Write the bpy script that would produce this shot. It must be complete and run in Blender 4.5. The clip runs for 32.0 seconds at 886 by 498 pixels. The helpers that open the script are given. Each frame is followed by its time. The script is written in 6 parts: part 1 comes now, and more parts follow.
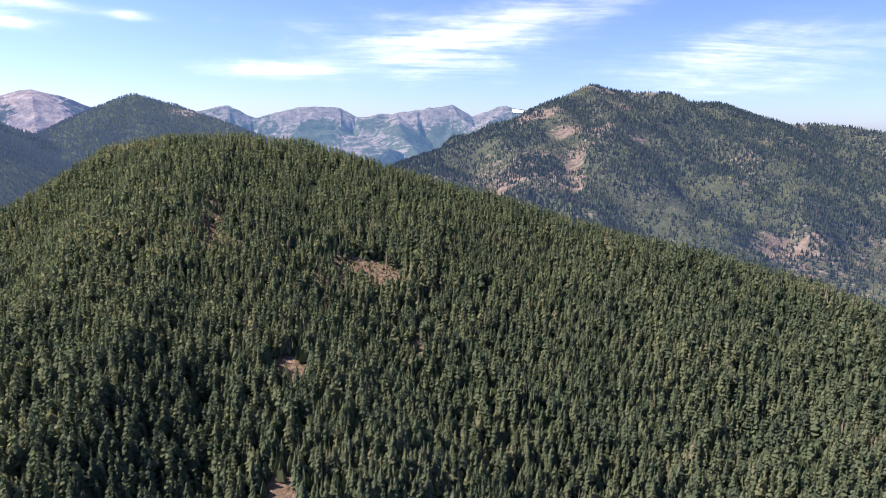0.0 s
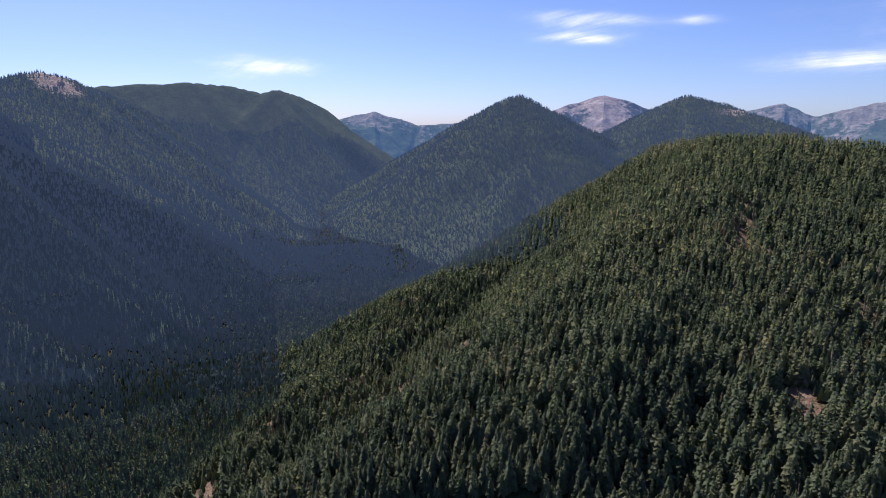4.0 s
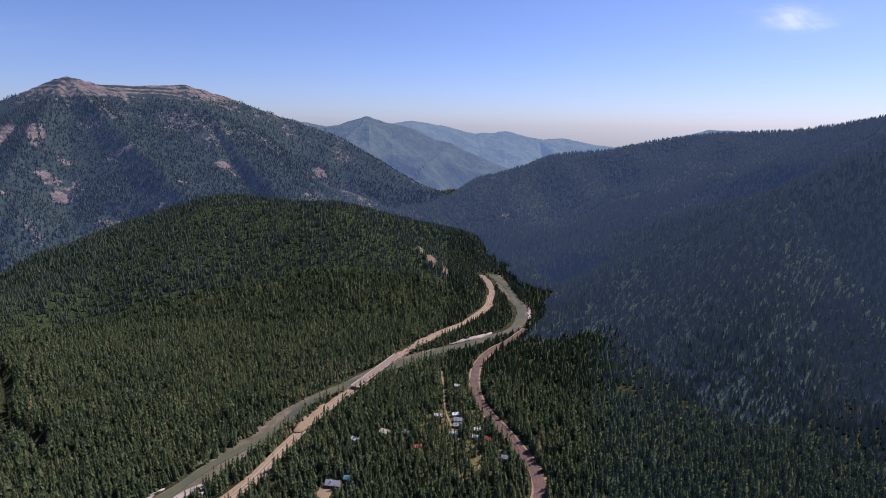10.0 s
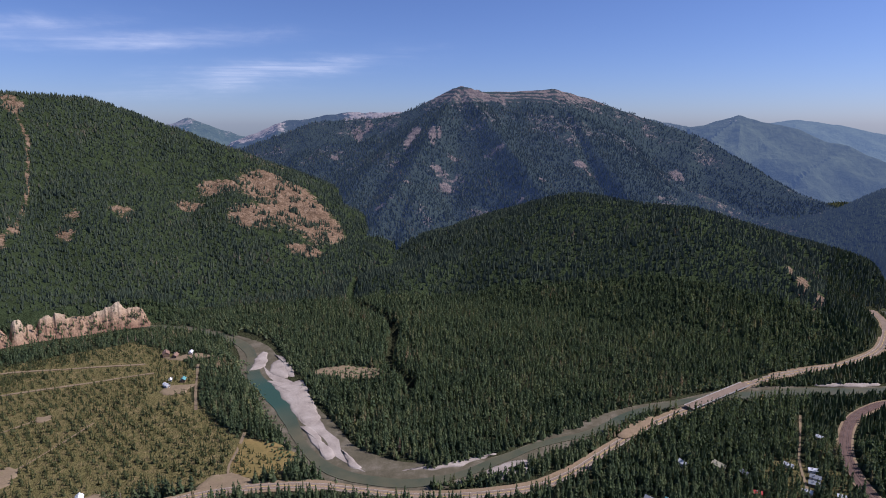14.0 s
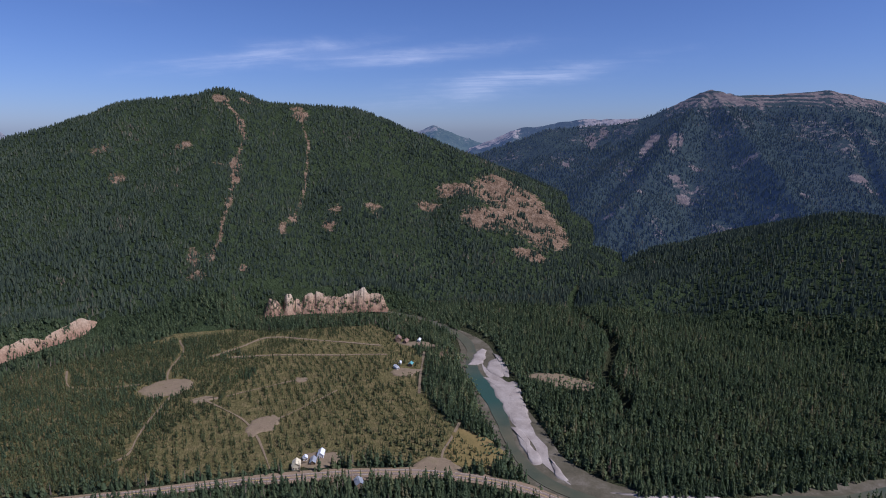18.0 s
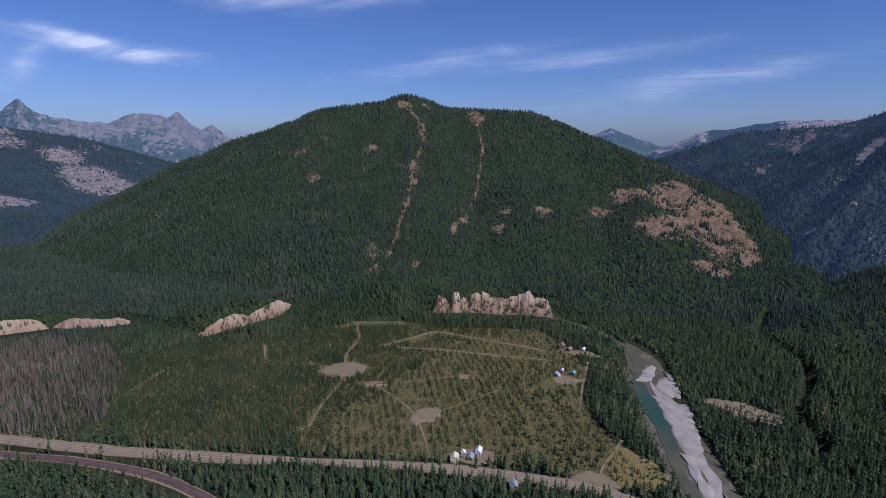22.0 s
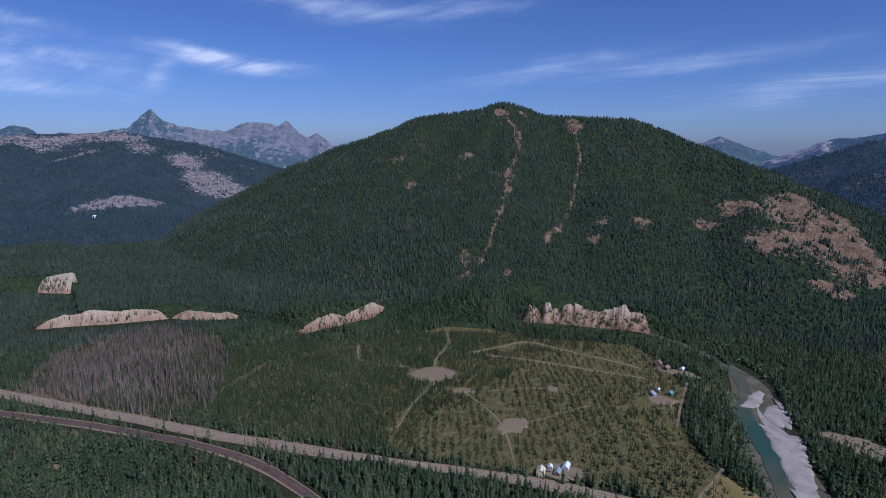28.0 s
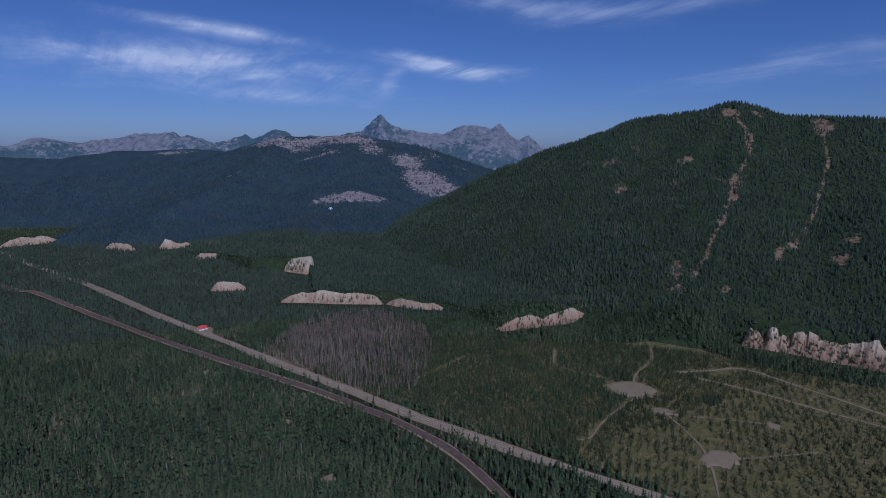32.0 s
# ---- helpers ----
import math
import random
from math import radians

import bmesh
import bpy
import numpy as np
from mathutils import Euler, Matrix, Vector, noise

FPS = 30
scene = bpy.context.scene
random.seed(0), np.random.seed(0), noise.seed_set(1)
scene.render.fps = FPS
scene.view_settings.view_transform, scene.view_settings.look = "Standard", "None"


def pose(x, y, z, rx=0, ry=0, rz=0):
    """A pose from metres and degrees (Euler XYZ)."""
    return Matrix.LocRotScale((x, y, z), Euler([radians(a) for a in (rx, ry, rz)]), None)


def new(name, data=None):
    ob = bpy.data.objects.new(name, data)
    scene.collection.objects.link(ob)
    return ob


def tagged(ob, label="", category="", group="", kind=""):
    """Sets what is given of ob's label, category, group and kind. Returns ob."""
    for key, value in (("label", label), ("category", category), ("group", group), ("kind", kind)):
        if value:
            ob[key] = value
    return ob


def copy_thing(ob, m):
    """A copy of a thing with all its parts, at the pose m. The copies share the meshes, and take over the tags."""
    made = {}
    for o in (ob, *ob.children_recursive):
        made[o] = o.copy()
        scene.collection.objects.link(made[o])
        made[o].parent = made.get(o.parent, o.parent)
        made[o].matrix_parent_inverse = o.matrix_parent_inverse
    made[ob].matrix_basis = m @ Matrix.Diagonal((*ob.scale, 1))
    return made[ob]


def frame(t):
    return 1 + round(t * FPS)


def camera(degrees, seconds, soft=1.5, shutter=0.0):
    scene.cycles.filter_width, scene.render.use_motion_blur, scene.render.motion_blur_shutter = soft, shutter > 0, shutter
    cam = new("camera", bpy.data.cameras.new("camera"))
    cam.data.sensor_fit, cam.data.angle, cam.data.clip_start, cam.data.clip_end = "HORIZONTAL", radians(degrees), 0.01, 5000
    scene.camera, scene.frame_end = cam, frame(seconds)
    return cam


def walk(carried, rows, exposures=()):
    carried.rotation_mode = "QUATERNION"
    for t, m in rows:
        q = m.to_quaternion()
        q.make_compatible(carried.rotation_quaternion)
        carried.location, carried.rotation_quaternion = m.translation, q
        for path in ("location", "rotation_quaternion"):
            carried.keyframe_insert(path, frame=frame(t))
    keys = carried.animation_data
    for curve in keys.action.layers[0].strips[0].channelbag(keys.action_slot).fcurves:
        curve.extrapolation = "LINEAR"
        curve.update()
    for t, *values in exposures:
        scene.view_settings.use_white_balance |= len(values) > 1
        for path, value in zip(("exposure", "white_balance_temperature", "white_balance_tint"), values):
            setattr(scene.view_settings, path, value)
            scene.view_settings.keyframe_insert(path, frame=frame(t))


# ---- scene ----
cam = camera(74.46, 32.0, soft=1.0)
# seconds, and turns about x, y, z in degrees
PATH = [(0.0, 78.11, -0.44, 0.00), (0.5, 78.07, -0.38, 2.16), (1.0, 78.03, -0.31, 5.47), (1.5, 78.01, -0.25, 9.99),
        (2.0, 77.99, -0.19, 16.27), (2.5, 77.97, -0.14, 23.68), (3.0, 77.94, -0.11, 31.32), (3.5, 77.91, -0.07, 39.98),
        (4.0, 77.91, -0.05, 49.34), (4.5, 77.93, -0.01, 57.97), (6.5, 77.93, 0.29, 86.44), (7.0, 77.95, 0.25, 93.87),
        (7.5, 77.98, 0.19, 100.77), (8.0, 78.04, 0.08, 107.82), (8.5, 78.07, -0.07, 114.36), (9.0, 78.09, -0.23, 121.03),
        (9.5, 78.07, -0.38, 127.96), (10.0, 78.00, -0.48, 134.67), (10.5, 77.93, -0.48, 140.84), (11.0, 77.87, -0.41, 146.60),
        (11.5, 77.83, -0.30, 151.04), (12.0, 77.82, -0.19, 154.93), (12.5, 77.81, -0.10, 158.35), (13.0, 77.84, -0.04, 161.56),
        (13.5, 77.89, 0.00, 165.02), (14.0, 77.95, 0.02, 168.29), (14.5, 78.02, 0.05, 171.24), (16.5, 78.30, 0.09, 181.30),
        (17.0, 78.39, 0.05, 184.11), (17.5, 78.52, 0.02, 187.20), (18.0, 78.62, 0.00, 190.50), (18.5, 78.72, -0.01, 193.74),
        (19.0, 78.75, -0.03, 196.67), (19.5, 78.72, -0.03, 199.72), (20.0, 78.73, -0.03, 202.77), (20.5, 78.79, -0.01, 204.95),
        (21.0, 78.86, 0.02, 205.96), (21.5, 78.94, 0.07, 206.63), (22.0, 78.98, 0.15, 207.15), (22.5, 79.00, 0.22, 207.60),
        (23.0, 79.03, 0.28, 207.99), (23.5, 79.10, 0.31, 208.34), (24.0, 79.18, 0.31, 208.67), (24.5, 79.23, 0.31, 209.00),
        (26.5, 79.53, 0.26, 210.43), (27.0, 79.62, 0.18, 211.99), (27.5, 79.68, 0.09, 213.96), (28.0, 79.74, 0.00, 216.39),
        (28.5, 79.74, -0.08, 219.09), (29.0, 79.72, -0.16, 222.37), (29.5, 79.73, -0.24, 226.49), (30.0, 79.75, -0.30, 230.06),
        (30.5, 79.80, -0.34, 231.68), (31.0, 79.86, -0.34, 232.82), (31.5, 79.91, -0.31, 234.57), (32.0, 79.93, -0.27, 236.49)]
EXPOSURES = [(0, 1.26, 6500, 22), (2, 1.22, 6400, 23), (3, 0.92, 6300, 23), (4, 0.6, 6200, 24), (4.6, 0.58, 6200, 25), (6.5, 0.92, 6200, 27), (7, 0.98, 6200, 27), (9, 0.63, 6250, 27), (12, 0.48, 6250, 24), (14, 0.25, 6000, 23), (20, -0.09, 5500, 23), (24, -0.22, 5300, 22), (27, -0.22, 5200, 22), (28, -0.28, 5100, 21), (29.3, -0.62, 4950, 21), (30, -0.77, 4900, 21), (32, -0.82, 4900, 21)]
EYE = (0.0, 0.0, 300.0)
walk(cam, [(t, pose(*EYE, rx, ry, rz)) for t, rx, ry, rz in PATH], EXPOSURES)

# ---- world, sun ----
SUN_AZ, SUN_EL = 79.0, 49.0          # degrees, anticlockwise from +y, and above the horizon


def make_world():
    world = bpy.data.worlds.new("world")
    scene.world = world
    world.use_nodes = True
    nt = world.node_tree
    nt.nodes.clear()

    def nd(kind, **kw):
        n = nt.nodes.new(kind)
        for k, v in kw.items():
            n.inputs[k].default_value = v
        return n

    def mth(op, a, b=None, c=None):
        n = nt.nodes.new("ShaderNodeMath")
        n.operation = op
        for i, v in enumerate((a, b, c)):
            if v is None:
                continue
            if isinstance(v, (int, float)):
                n.inputs[i].default_value = v
            else:
                nt.links.new(v, n.inputs[i])
        return n.outputs[0]

    sky = nt.nodes.new("ShaderNodeTexSky")
    sky.sky_type = "NISHITA"
    sky.sun_disc = False
    sky.sun_elevation = radians(SUN_EL)
    sky.sun_rotation = radians(-SUN_AZ)
    sky.altitude = 1400
    sky.air_density, sky.dust_density, sky.ozone_density = 0.95, 1.5, 4.5
    co = nt.nodes.new("ShaderNodeTexCoord")
    sep = nt.nodes.new("ShaderNodeSeparateXYZ")
    nt.links.new(co.outputs["Generated"], sep.inputs[0])
    x, y, z = sep.outputs
    # streaks: noise on the cloud deck, drawn out along one way
    dz = mth("ADD", mth("MAXIMUM", z, 0.0), 0.12)
    comb = nt.nodes.new("ShaderNodeCombineXYZ")
    nt.links.new(mth("DIVIDE", x, dz), comb.inputs[0])
    nt.links.new(mth("DIVIDE", y, dz), comb.inputs[1])

    def noise(vec, turn, sx, sy, scale, detail, distort):
        mapn = nt.nodes.new("ShaderNodeMapping")
        mapn.inputs["Rotation"].default_value = (0, 0, radians(turn))
        mapn.inputs["Scale"].default_value = (sx, sy, 1)
        nt.links.new(vec, mapn.inputs[0])
        n = nd("ShaderNodeTexNoise", Scale=scale, Detail=detail, Roughness=0.62, Distortion=distort)
        nt.links.new(mapn.outputs[0], n.inputs["Vector"])
        return n.outputs["Fac"]

    streak = mth("ADD", mth("MULTIPLY", noise(comb.outputs[0], 25, 0.6, 2.0, 1.2, 8, 1.0), 0.65), mth("MULTIPLY", noise(comb.outputs[0], 70, 0.8, 5.0, 1.6, 7, 0.7), 0.35))
    flat = nt.nodes.new("ShaderNodeCombineXYZ")
    nt.links.new(x, flat.inputs[0])
    nt.links.new(y, flat.inputs[1])
    nt.links.new(mth("MULTIPLY", z, 4.0), flat.inputs[2])
    warp = mth("SUBTRACT", noise(flat.outputs[0], 0, 1, 1, 7.0, 5, 0.4), 0.5)
    warp2 = mth("SUBTRACT", noise(flat.outputs[0], 40, 1, 1, 5.0, 5, 0.4), 0.5)
    total = None
    for az, el, a, b, tilt, gain in CLOUDS:
        ca, sa = math.cos(radians(az)), math.sin(radians(az))
        # along the horizon, and up
        u = mth("MULTIPLY_ADD", x, ca, mth("MULTIPLY", y, sa))
        front = mth("MULTIPLY_ADD", x, -sa, mth("MULTIPLY", y, ca))
        v = mth("SUBTRACT", z, math.sin(radians(el)))
        v = mth("MULTIPLY_ADD", u, -math.tan(radians(tilt)), v)
        u = mth("MULTIPLY_ADD", warp, 2.2, mth("MULTIPLY", u, 1 / math.sin(radians(a))))
        v = mth("MULTIPLY_ADD", warp2, 3.0, mth("MULTIPLY", v, 1 / math.sin(radians(b))))
        d2 = mth("ADD", mth("MULTIPLY", u, u), mth("MULTIPLY", v, v))
        m = mth("MULTIPLY", mth("EXPONENT", mth("MULTIPLY", d2, -1.7)), gain)
        m = mth("MULTIPLY", m, mth("GREATER_THAN", front, 0.2))
        total = m if total is None else mth("ADD", total, m)
    fac = mth("MULTIPLY", mth("MINIMUM", total, 1.3), mth("MAXIMUM", mth("MULTIPLY_ADD", streak, 3.4, -1.15), 0.04))
    fac = mth("MINIMUM", fac, 0.82)
    mix = nt.nodes.new("ShaderNodeMix")
    mix.data_type = "RGBA"
    nt.links.new(fac, mix.inputs["Factor"])
    # clear mountain air
    deep = nt.nodes.new("ShaderNodeMix")
    deep.data_type, deep.blend_type = "RGBA", "MULTIPLY"
    deep.inputs["Factor"].default_value = 1.0
    nt.links.new(sky.outputs[0], deep.inputs["A"])
    deep.inputs["B"].default_value = (0.88, 0.95, 1.16, 1)
    nt.links.new(deep.outputs["Result"], mix.inputs["A"])
    mix.inputs["B"].default_value = CLOUD_COLOUR
    bg = nd("ShaderNodeBackground", Strength=SKY_STRENGTH)
    nt.links.new(mix.outputs["Result"], bg.inputs["Color"])
    out = nt.nodes.new("ShaderNodeOutputWorld")
    nt.links.new(bg.outputs[0], out.inputs[0])


# azimuth, elevation, half width, half height, tilt (all degrees), strength
CLOUDS = [(1, 7.6, 10, 2.6, 4, 1.1), (15.5, 4.9, 5.5, 0.8, 3, 0.9), (36, 9.0, 5, 0.8, -4, 0.9), (27, 8.7, 2, 0.4, 0, 0.7),
          (334, 5.5, 9, 2.4, 4, 0.6), (350, 10, 7, 1.8, 8, 0.5), (37.3, 7.6, 3.6, 0.6, -3, 1.2), (66, 5.0, 4, 0.9, 0, 0.9),
          (105, 8.5, 2.5, 0.9, -8, 0.5), (184, 4.6, 11, 1.2, 9, 0.4), (193, 7.0, 9, 0.8, 6, 0.35), (236, 7.3, 6, 0.75, -6, 1.2),
          (241.5, 6.0, 1.5, 1.0, 30, 0.5), (259, 6.7, 12, 1.7, -3, 1.2), (256, 9.6, 8, 0.6, -6, 0.9), (216, 12.0, 8, 0.7, 4, 0.5),
          (228, 12.3, 9, 1.0, -6, 0.5), (252, 4.3, 8, 0.7, -3, 0.5), (206, 6.8, 9, 0.9, 8, 0.4)]
CLOUD_COLOUR = (11, 11.5, 12.2, 1)
SKY_STRENGTH = 0.075
make_world()
sun_data = bpy.data.lights.new("sun", "SUN")
sun_data.energy, sun_data.angle, sun_data.color = 5.0, radians(0.53), (1.0, 0.95, 0.87)
sun = new("sun", sun_data)
sd = Vector((-math.sin(radians(SUN_AZ)) * math.cos(radians(SUN_EL)), math.cos(radians(SUN_AZ)) * math.cos(radians(SUN_EL)), math.sin(radians(SUN_EL))))
sun.rotation_euler = sd.to_track_quat("Z", "Y").to_euler()
sun.location = sd * 900


# ---- materials ----
def material(name, rough=0.9, spec=0.25, metal=0.0):
    m = bpy.data.materials.new(name)
    m.use_nodes = True
    b = m.node_tree.nodes["Principled BSDF"]
    b.inputs["Roughness"].default_value = rough
    b.inputs["Specular IOR Level"].default_value = spec
    b.inputs["Metallic"].default_value = metal
    return m, m.node_tree, b


def node(nt, kind, links=(), **kw):
    n = nt.nodes.new(kind)
    for k, v in kw.items():
        n.inputs[k.replace("_", " ")].default_value = v
    for sock, src in links:
        nt.links.new(src, n.inputs[sock])
    return n


def noise_tex(nt, scale, detail=5, rough=0.6, vec=None, distort=0.0):
    if vec is None:
        vec = node(nt, "ShaderNodeTexCoord").outputs["Object"]
    return node(nt, "ShaderNodeTexNoise", [("Vector", vec)], Scale=scale, Detail=detail, Roughness=rough, Distortion=distort).outputs["Fac"]


def ramp(nt, fac, stops):
    r = node(nt, "ShaderNodeValToRGB", [("Fac", fac)])
    e = r.color_ramp.elements
    while len(e) < len(stops):
        e.new(0.5)
    for k, (p, c) in zip(e, stops):
        k.position, k.color = p, (*c, 1)
    return r.outputs["Color"]


def blend(nt, fac, a, b, mode="MIX"):
    n = nt.nodes.new("ShaderNodeMix")
    n.data_type, n.blend_type = "RGBA", mode
    for sock, v in (("Factor", fac), ("A", a), ("B", b)):
        if isinstance(v, (int, float)):
            n.inputs[sock].default_value = v
        elif isinstance(v, tuple):
            n.inputs[sock].default_value = (*v, 1)
        else:
            nt.links.new(v, n.inputs[sock])
    return n.outputs["Result"]


def calc(nt, op, a, b=0.0, clamp=False):
    n = nt.nodes.new("ShaderNodeMath")
    n.operation, n.use_clamp = op, clamp
    for i, v in enumerate((a, b)):
        if isinstance(v, (int, float)):
            n.inputs[i].default_value = v
        else:
            nt.links.new(v, n.inputs[i])
    return n.outputs[0]


def bump(nt, bsdf, height, strength, distance):
    b = node(nt, "ShaderNodeBump", [("Height", height)], Strength=strength, Distance=distance)
    nt.links.new(b.outputs[0], bsdf.inputs["Normal"])


def surface(name, stops, scale, rough=0.9, spec=0.05, fine=None, bump_m=0.0, metal=0.0):
    """A mottled surface: coarse noise through a ramp, fine noise over it."""
    m, nt, b = material(name, rough, spec, metal)
    col = ramp(nt, noise_tex(nt, scale, 6, 0.65), stops)
    f = noise_tex(nt, fine or scale * 9, 4, 0.7)
    col = blend(nt, 0.55, col, ramp(nt, f, [(0.3, (0.55, 0.55, 0.55)), (0.7, (1.25, 1.25, 1.25))]), "MULTIPLY")
    nt.links.new(col, b.inputs["Base Color"])
    if bump_m:
        bump(nt, b, f, 0.6, bump_m)
    return m


def foliage(name, stops, haze=None, glow=0.0, gloss=0.25, thin=0.38):
    """Needles or leaves, which let some light through; each crown piece has its own shade."""
    m, nt, b = material(name, 0.55 if gloss > 0.1 else 0.85, 2 * gloss)
    b.inputs["Sheen Weight"].default_value = gloss
    b.inputs["Sheen Roughness"].default_value = 0.45
    isl = node(nt, "ShaderNodeNewGeometry").outputs["Random Per Island"]
    ob = node(nt, "ShaderNodeObjectInfo").outputs["Random"]
    r = calc(nt, "FRACT", calc(nt, "ADD", isl, ob))
    co = node(nt, "ShaderNodeNewGeometry").outputs["Position"]
    big = noise_tex(nt, 0.012, 3, 0.6, co)
    k = calc(nt, "SUBTRACT", calc(nt, "ADD", calc(nt, "MULTIPLY", r, 0.7), calc(nt, "MULTIPLY", big, 1.0)), 0.35, True)
    col = ramp(nt, k, stops)
    nt.links.new(col, b.inputs["Base Color"])
    bump(nt, b, noise_tex(nt, 2.2, 3, 0.7, co), 0.7, 0.35)
    # haze is imitated by letting the leaves emit its colour
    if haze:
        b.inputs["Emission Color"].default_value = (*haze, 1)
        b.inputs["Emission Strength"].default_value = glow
    tr = node(nt, "ShaderNodeBsdfTranslucent", [("Color", blend(nt, 1.0, col, (1.8, 1.75, 1.3) if gloss > 0.04 else (1.3, 1.3, 1.1), "MULTIPLY"))])
    mix = node(nt, "ShaderNodeMixShader", [(1, b.outputs[0]), (2, tr.outputs[0])], Fac=thin)
    nt.links.new(mix.outputs[0], nt.nodes["Material Output"].inputs["Surface"])
    return m


# bluish emission colour laid on slopes and trees to imitate haze
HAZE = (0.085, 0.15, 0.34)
NEEDLES = [(0, (0.036, 0.055, 0.029)), (0.35, (0.059, 0.086, 0.044)), (0.65, (0.086, 0.115, 0.055)), (0.86, (0.122, 0.138, 0.066)), (0.95, (0.164, 0.144, 0.080)), (1, (0.244, 0.174, 0.112))]
# near-hill conifers: NEEDLES lightened in colour where the light falls short
LIGHTENED_NEEDLES = [(0.0, (0.046, 0.064, 0.042)), (0.3, (0.078, 0.102, 0.060)), (0.6, (0.112, 0.136, 0.075)), (0.85, (0.150, 0.160, 0.086)), (0.97, (0.175, 0.160, 0.105)), (1.0, (0.23, 0.17, 0.135))]
mat_lightened_conifer = foliage("fir_needles", LIGHTENED_NEEDLES, gloss=0.07, thin=0.42)
mat_conifer = foliage("conifer_needles", NEEDLES, gloss=0.07)
# conifers past 1 km: bluer base colour and emission imitate haze
mat_hazed_conifer = foliage("spruce_needles", [(0, (0.038, 0.055, 0.036)), (0.4, (0.060, 0.082, 0.051)), (0.8, (0.086, 0.108, 0.064)), (0.95, (0.125, 0.125, 0.08)), (1, (0.20, 0.16, 0.11))], (0.10, 0.145, 0.20), 0.05, 0.05)
# haze in the base colour too: darker, flatter copies of NEEDLES
AIR_NEEDLES = [(0.0, (0.036, 0.050, 0.026)), (0.5, (0.050, 0.066, 0.034)), (0.9, (0.068, 0.080, 0.042)), (1.0, (0.09, 0.085, 0.05))]
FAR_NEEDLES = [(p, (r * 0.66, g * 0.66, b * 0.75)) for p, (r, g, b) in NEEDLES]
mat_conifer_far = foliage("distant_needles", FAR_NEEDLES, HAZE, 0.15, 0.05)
# emission colour that imitates haze towards the sun
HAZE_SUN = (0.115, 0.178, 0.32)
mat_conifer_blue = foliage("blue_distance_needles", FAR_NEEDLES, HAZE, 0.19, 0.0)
# needles towards the sun: up to that distance, emission strength that imitates haze
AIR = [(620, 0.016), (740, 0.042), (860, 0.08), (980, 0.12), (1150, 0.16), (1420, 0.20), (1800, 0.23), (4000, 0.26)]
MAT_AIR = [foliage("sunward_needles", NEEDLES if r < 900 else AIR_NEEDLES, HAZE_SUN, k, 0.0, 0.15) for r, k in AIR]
mat_regrowth = foliage("young_needles", [(0, (0.042, 0.055, 0.024)), (0.4, (0.068, 0.082, 0.034)), (0.8, (0.106, 0.112, 0.045)), (1, (0.16, 0.138, 0.058))], gloss=0.1)
mat_leaves = foliage("broad_leaves", [(0.0, (0.045, 0.075, 0.022)), (0.5, (0.08, 0.115, 0.035)), (0.85, (0.13, 0.15, 0.05)), (1.0, (0.26, 0.22, 0.05))])
mat_leaves_pale = foliage("cottonwood_leaves", [(0.0, (0.09, 0.12, 0.06)), (0.5, (0.13, 0.155, 0.075)), (1.0, (0.19, 0.195, 0.10))], gloss=0.05)
mat_brush = foliage("yellow_brush", [(0.0, (0.10, 0.105, 0.03)), (0.5, (0.16, 0.155, 0.045)), (1.0, (0.24, 0.20, 0.06))])
# far brush and broadleaf trees; their emission stands in for haze
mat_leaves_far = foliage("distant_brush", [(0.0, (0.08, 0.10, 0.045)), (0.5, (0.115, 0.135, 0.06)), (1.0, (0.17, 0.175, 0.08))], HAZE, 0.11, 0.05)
mat_dead = foliage("dead_wood", [(0.0, (0.12, 0.09, 0.065)), (0.5, (0.20, 0.155, 0.115)), (1.0, (0.34, 0.28, 0.22))])
mat_bark = surface("bark", [(0.3, (0.06, 0.045, 0.035)), (0.7, (0.14, 0.11, 0.085))], 1.5, bump_m=0.03)
mat_gravel = surface("river_gravel", [(0.25, (0.20, 0.17, 0.145)), (0.5, (0.30, 0.26, 0.225)), (0.75, (0.38, 0.34, 0.30))], 0.06, fine=0.9, bump_m=0.2)
mat_bed = surface("river_bed", [(0.25, (0.06, 0.055, 0.036)), (0.5, (0.10, 0.088, 0.06)), (0.78, (0.19, 0.165, 0.13))], 0.06, fine=0.8, bump_m=0.2)
mat_asphalt = surface("asphalt", [(0.3, (0.165, 0.126, 0.097)), (0.7, (0.235, 0.18, 0.14))], 0.05, rough=0.85, fine=1.5)
mat_shoulder = surface("road_gravel", [(0.2, (0.14, 0.112, 0.058)), (0.5, (0.23, 0.168, 0.11)), (0.8, (0.165, 0.135, 0.075))], 0.06, fine=0.7, bump_m=0.1)
mat_ballast = surface("ballast", [(0.3, (0.085, 0.056, 0.046)), (0.7, (0.145, 0.098, 0.082))], 0.15, fine=2.0, bump_m=0.1)
mat_dirt = surface("dirt", [(0.2, (0.135, 0.105, 0.065)), (0.5, (0.205, 0.155, 0.10)), (0.8, (0.165, 0.138, 0.07))], 0.08, fine=0.8, bump_m=0.1)
mat_meadow = surface("dry_meadow", [(0.2, (0.11, 0.095, 0.036)), (0.5, (0.18, 0.135, 0.052)), (0.8, (0.25, 0.17, 0.075))], 0.035, fine=0.6, bump_m=0.2)


